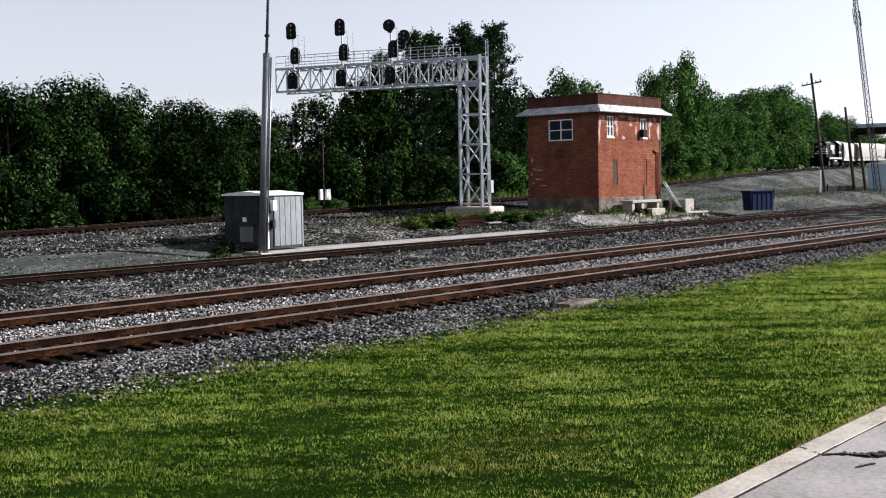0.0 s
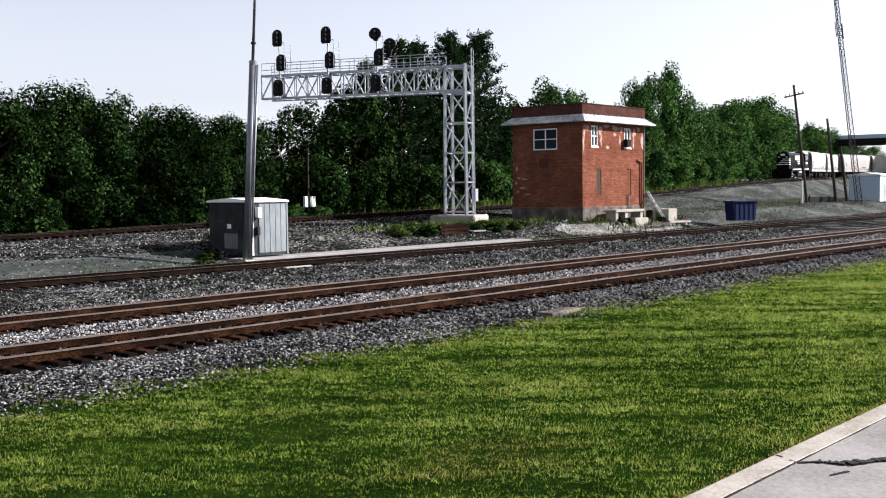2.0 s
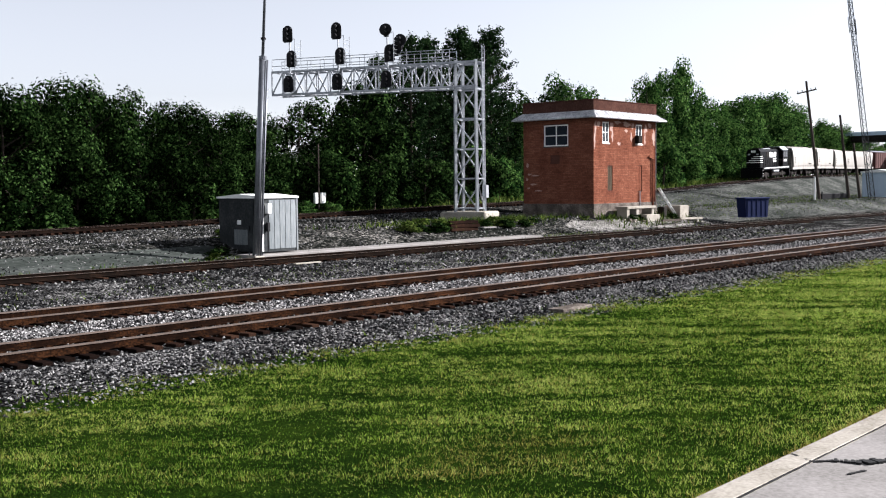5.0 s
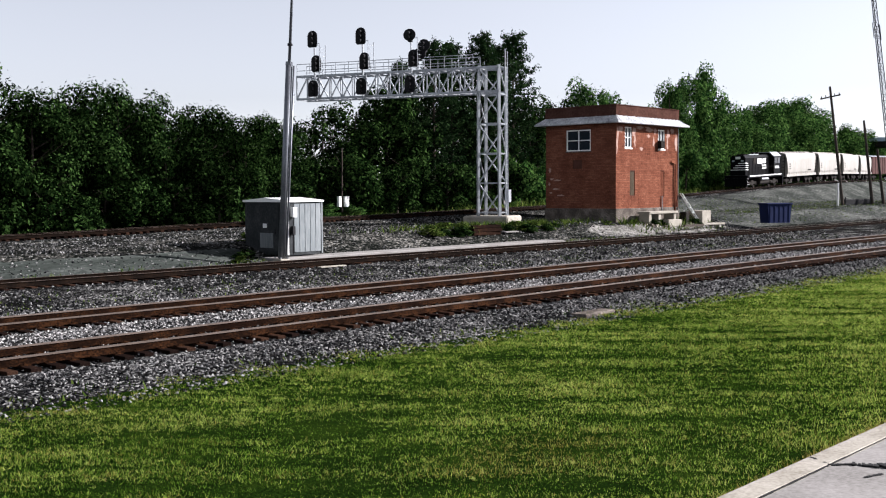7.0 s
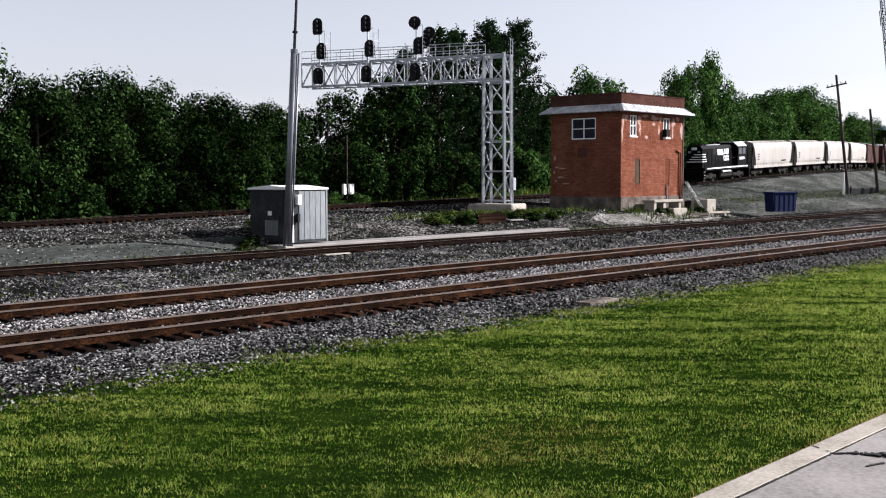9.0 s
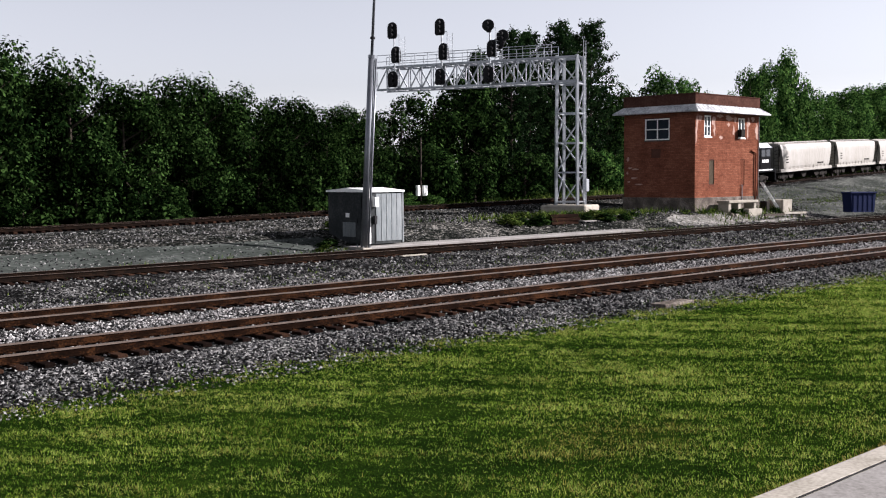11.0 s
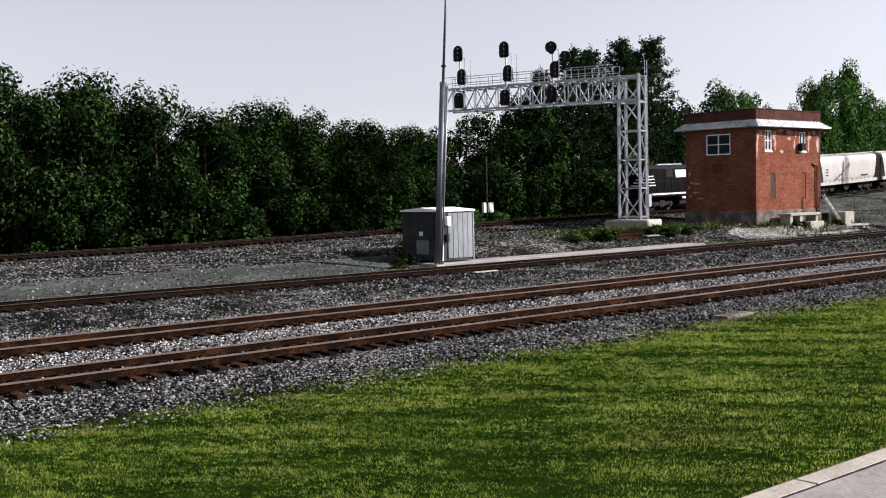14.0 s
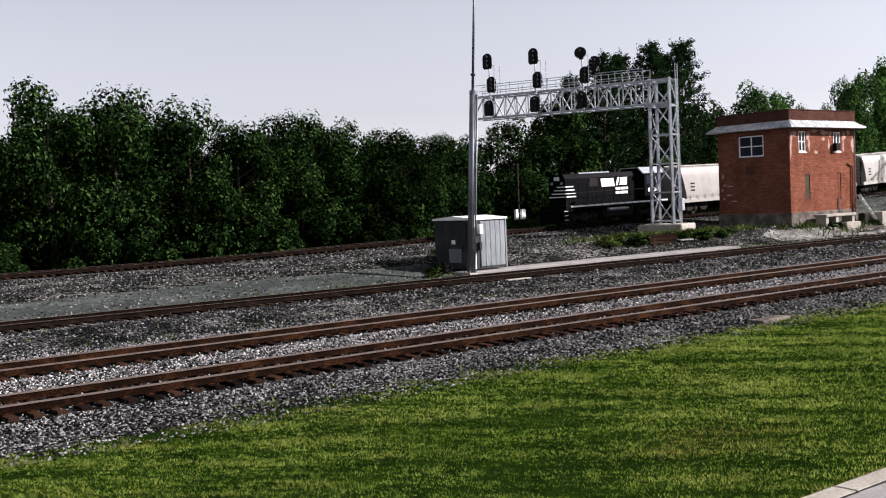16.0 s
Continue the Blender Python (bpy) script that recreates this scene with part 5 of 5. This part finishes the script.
def locomotive():
    """Switcher, hood leading at local x = 0, cab at the rear; 13.8 m long."""
    l = thing("locomotive", Matrix(), "black diesel switcher locomotive with white lettering, hood first", "locomotive")
    bm = B()
    box(bm, (0.4, -1.5, 1.25), (14.6, 1.5, 1.62), bevel=0.03)
    part("walkway_frame", bm, M_LOCO, l)
    for y in (-1.515, 1.515):
        bm = B()
        for i in range(13):
            x = 1.0 + i * 1.0
            box(bm, (x, y - 0.012, 1.44), (x + 0.9, y + 0.012, 1.57))
        part("sill_stripe", bm, M_WHITE, l, "broken white stripe along the sill")
    bm = B()
    prism(bm, [(-0.95, 1.62), (0.95, 1.62), (0.95, 3.75), (0.7, 4.1), (-0.7, 4.1), (-0.95, 3.75)], 0, 1.0, 10.7)
    part("long_hood", bm, M_LOCO, l)
    for i in range(7):
        bm = B()
        x = 2.6 + i * 1.12
        box(bm, (x, -0.975, 1.75), (x + 1.04, 0.975, 3.4), bevel=0.015)
        part("hood_door", bm, M_LOCO, l)
    bm = B()
    box(bm, (0.95, -0.32, 3.62), (1.05, 0.32, 3.92), bevel=0.05)
    part("headlight", bm, M_WHITE, l, "pale twin headlight panel")
    for y in (-0.72, 0.42):
        bm = B()
        box(bm, (0.96, y, 3.3), (1.02, y + 0.3, 3.5))
        part("number_bar", bm, M_GALV, l)
    for i in range(4):
        z = 2.25 + i * 0.27
        bm = B()
        box(bm, (0.975, -0.9, z), (0.998, 0.9 - 0.3 * i, z + 0.08))
        part("end_stripe", bm, M_WHITE, l, "white stripe on the hood end")
        bm = B()
        box(bm, (1.02, -0.972, z), (2.3 - 0.1 * i, -0.953, z + 0.09))
        part("side_stripe", bm, M_WHITE, l, "white stripe on the hood side")
    for pts in ([(5.6, 2.95), (7.3, 2.95), (7.15, 3.62), (5.45, 3.62)], [(7.45, 3.0), (7.7, 3.0), (7.95, 3.65), (7.7, 3.65)], [(7.95, 3.0), (8.9, 3.0), (9.0, 3.65), (8.1, 3.65)]):
        bm = B()
        prism(bm, pts, 1, -1.0, -0.978)
        part("emblem", bm, M_WHITE, l, "white slanted emblem shape")
    for z in (2.28, 2.62):
        bm = B()
        for i in range(5):
            box(bm, (7.4 + i * 0.34, -1.0, z), (7.66 + i * 0.34, -0.978, z + 0.22))
        part("lettering_bars", bm, M_WHITE, l)
    for x in (2.4, 4.2):
        bm = B()
        rod(bm, (x, 0, 4.08), (x, 0, 4.26), 0.55, 0.55, 16)
        part("fan", bm, M_GRIME_SHADE, l)
    bm = B()
    box(bm, (3.0, -0.72, 4.09), (7.0, -0.5, 4.2), bevel=0.03)
    part("roof_rail", bm, M_GALV, l, "pale rail along the hood roof")
    for x in (6.6, 8.4):
        bm = B()
        rod(bm, (x, 0, 4.05), (x, 0, 4.45), 0.2, 0.2, 12)
        part("exhaust_stack", bm, M_GRIME_SHADE, l)
    bm = B()
    box(bm, (4.0, -0.99, 3.0), (5.1, 0.99, 3.7), bevel=0.02)
    part("air_intake", bm, M_GRIME_SHADE, l)
    bm = B()
    prism(bm, [(-1.5, 1.62), (1.5, 1.62), (1.5, 3.9), (0.95, 4.35), (-0.95, 4.35), (-1.5, 3.9)], 0, 10.75, 13.4)
    cab = part("cab", bm, M_LOCO, l)
    bm = B()
    prism(bm, [(-1.58, 3.88), (-0.98, 4.42), (0.98, 4.42), (1.58, 3.88), (1.5, 3.84), (0.93, 4.34), (-0.93, 4.34), (-1.5, 3.84)], 0, 10.55, 13.6)
    part("cab_roof", bm, M_GALV, cab, "pale grey cab roof")
    for x in (11.0, 12.2):
        bm = B()
        box(bm, (x, -1.52, 2.95), (x + 0.95, -1.49, 3.7), bevel=0.005)
        part("cab_window", bm, M_GLASS, cab)
    for i in range(4):
        bm = B()
        box(bm, (11.2 + i * 0.42, -1.525, 2.3), (11.5 + i * 0.42, -1.503, 2.62))
        part("number_bar", bm, M_WHITE, cab)
    bm = B()
    box(bm, (5.4, -1.35, 0.35), (9.4, 1.35, 1.25), bevel=0.18)
    part("fuel_tank", bm, M_GRIME_SHADE, l)
    bm = B()
    rod(bm, (5.8, -1.42, 1.05), (8.4, -1.42, 1.05), 0.14, 0.14, 12)
    part("air_reservoir", bm, M_GALV, l)
    for x0, x1 in ((0.15, 0.5), (14.5, 14.85)):
        bm = B()
        box(bm, (x0, -1.45, 0.25), (x1, 1.45, 1.3), bevel=0.03)
        part("pilot", bm, M_LOCO, l)
    for y in (-1.46, 1.46):
        bm = B()
        rod(bm, (0.6, y, 2.6), (10.7, y, 2.6), 0.018)
        for i in range(10):
            rod(bm, (0.6 + i * 1.12, y, 1.6), (0.6 + i * 1.12, y, 2.6), 0.016)
        rod(bm, (0.3, y, 0.6), (0.6, y, 2.6), 0.03)
        part("handrail", bm, M_GRIME_SHADE, l)
    for z in (0.45, 0.8, 1.15):
        for y in (-1.3, 1.3):
            bm = B()
            box(bm, (0.2, y - 0.2, z), (0.65, y + 0.2, z + 0.04))
            part("step", bm, M_WHITE, l)
    for o in l.children_recursive:
        o.data.transform(Matrix.Diagonal((0.92, 1, 1, 1)))
    bogie(l, 2.85, 2.4)
    bogie(l, 10.95, 2.4)
    return l


def hopper():
    """Covered hopper, body from x = 0 to 15.2."""
    h = thing("covered_hopper_car", Matrix(), "pale covered hopper car with curved sides", "freight car", "cars of the freight train")
    n = 10
    prof = []
    for i in range(n + 1):
        a = i / n
        z = 1.15 + 3.0 * a
        prof.append((-1.56 + 0.16 * (2 * a - 1) ** 4 - 0.02, z))
    full = prof + [(-0.9, 4.27), (0.9, 4.27)] + [(-y, z) for y, z in prof[::-1]]
    bm = B()
    prism(bm, full, 0, 0.45, 14.75)
    # the side sheets draw in towards the sill
    for v in bm.verts:
        q = max(0.0, 3.9 - v.co.z) / 2.75 * 0.85
        v.co.x += q if v.co.x < 7 else -q
    part("body", bm, M_HOPPER, h, smooth=False)
    bm = B()
    box(bm, (0.4, -1.6, 1.08), (14.8, 1.6, 1.42), bevel=0.02)
    part("side_sill", bm, M_HOPPER, h)
    for x in (0.35, 14.85):
        sgn = 1 if x < 5 else -1
        for y in (-1.3, 1.3):
            bm = B()
            bar(bm, (x, y, 1.2), (x + sgn * 0.3, y, 3.95), 0.12)
            part("end_post", bm, M_GRIME_SHADE, h)
        bm = B()
        for y in (-1.3, -0.75):
            bar(bm, (x, y, 1.4), (x, y, 3.9), 0.05)
        for k in range(7):
            bar(bm, (x, -1.3, 1.5 + k * 0.42), (x, -0.75, 1.5 + k * 0.38), 0.04)
        part("end_ladder", bm, M_GRIME_SHADE, h)
    bm = B()
    for y in (-0.55, 0.55):
        bar(bm, (0.8, y, 4.37), (14.4, y, 4.37), 0.10)
    for k in range(4):
        rod(bm, (2.6 + k * 3.3, 0, 4.25), (2.6 + k * 3.3, 0, 4.43), 0.4, 0.4, 12)
    part("roof_walk", bm, M_HOPPER, h)
    for k in range(3):
        bm = B()
        x = 3.2 + k * 3.6
        prism(bm, [(x - 0.2, 1.1), (x + 2.0, 1.1), (x + 1.2, 0.35), (x + 0.6, 0.35)], 1, -1.1, 1.1)
        part("discharge_bay", bm, M_GRIME_SHADE, h)
    for lo, hi in [((1.7, -1.60, 2.1 + i * 0.3), (2.3, -1.555, 2.22 + i * 0.3)) for i in range(3)] + [((10.5, -1.60, 1.8), (12.2, -1.555, 1.95))]:
        bm = B()
        box(bm, lo, hi)
        part("lettering_bar", bm, M_GRIME_SHADE, h)
    for y in (-1.6, 1.6):
        for k in range(12):
            bm = B()
            box(bm, (1.6 + k * 1.1, y - 0.02, 1.3), (1.64 + k * 1.1, y + 0.02, 1.7))
            part("post", bm, M_HOPPER, h)
    bogie(h, 2.0, 1.75, 2, 0.42)
    bogie(h, 13.2, 1.75, 2, 0.42)
    bm = B()
    box(bm, (-0.35, -0.15, 0.75), (15.55, 0.15, 1.1))
    part("draft_sill", bm, M_GRIME_SHADE, h)
    return h


def boxcar():
    c = thing("boxcar", Matrix(), "brown boxcar behind the hopper cars", "freight car", "cars of the freight train")
    bm = B()
    box(bm, (0.4, -1.5, 1.1), (15.6, 1.5, 4.3), bevel=0.05)
    part("body", bm, M_BOXCAR, c)
    bm = B()
    prism(bm, [(-1.55, 4.3), (1.55, 4.3), (0, 4.62)], 0, 0.35, 15.65)
    part("roof", bm, M_GALV, c)
    bm = B()
    box(bm, (6.4, -1.56, 1.2), (9.4, -1.5, 4.15), bevel=0.02)
    part("door", bm, M_BOXCAR, c)
    for k in range(13):
        if 5 <= k <= 7:
            continue
        bm = B()
        x = 0.8 + k * 1.2
        box(bm, (x - 0.04, -1.55, 1.15), (x + 0.04, -1.5, 4.25))
        part("rib", bm, M_BOXCAR, c)
    bogie(c, 2.2, 1.75, 2, 0.42)
    bogie(c, 13.8, 1.75, 2, 0.42)
    return c


TRAIN = []
_loco = locomotive()
TRAIN.append((_loco, 0.0, 13.8))
_first = hopper()
_offs = 14.2
for i in range(4):
    car = _first if i == 0 else copy_thing(_first, Matrix())
    TRAIN.append((car, _offs, 15.2))
    _offs += 15.9
for i in range(5):
    car = boxcar() if i == 0 else copy_thing(TRAIN[5][0], Matrix())
    TRAIN.append((car, _offs, 16.0))
    _offs += 16.6

SPEED, START = 7.14, 172.0
FRONT = [(t, START - SPEED * t) for t in np.arange(0, 16.01, 1.0).tolist()]


def car_pose(front, length):
    a, b = front + 2.5, front + length - 2.5
    za, zb = float(back_z(a)), float(back_z(b))
    pitch = math.degrees(math.atan2(zb - za, b - a))
    pa, pb = float(back_p(a)), float(back_p(b))
    yaw = math.degrees(math.atan2(pb - pa, b - a))
    return TF @ pose(front, pa - math.tan(radians(yaw)) * 2.5, za - math.tan(radians(pitch)) * 2.5, 0, -pitch, yaw)


def motions():
    """The train rolls along the back track towards the gantry."""
    for car, off, length in TRAIN:
        walk(car, [(t, car_pose(s + off, length)) for t, s in FRONT])


motions()
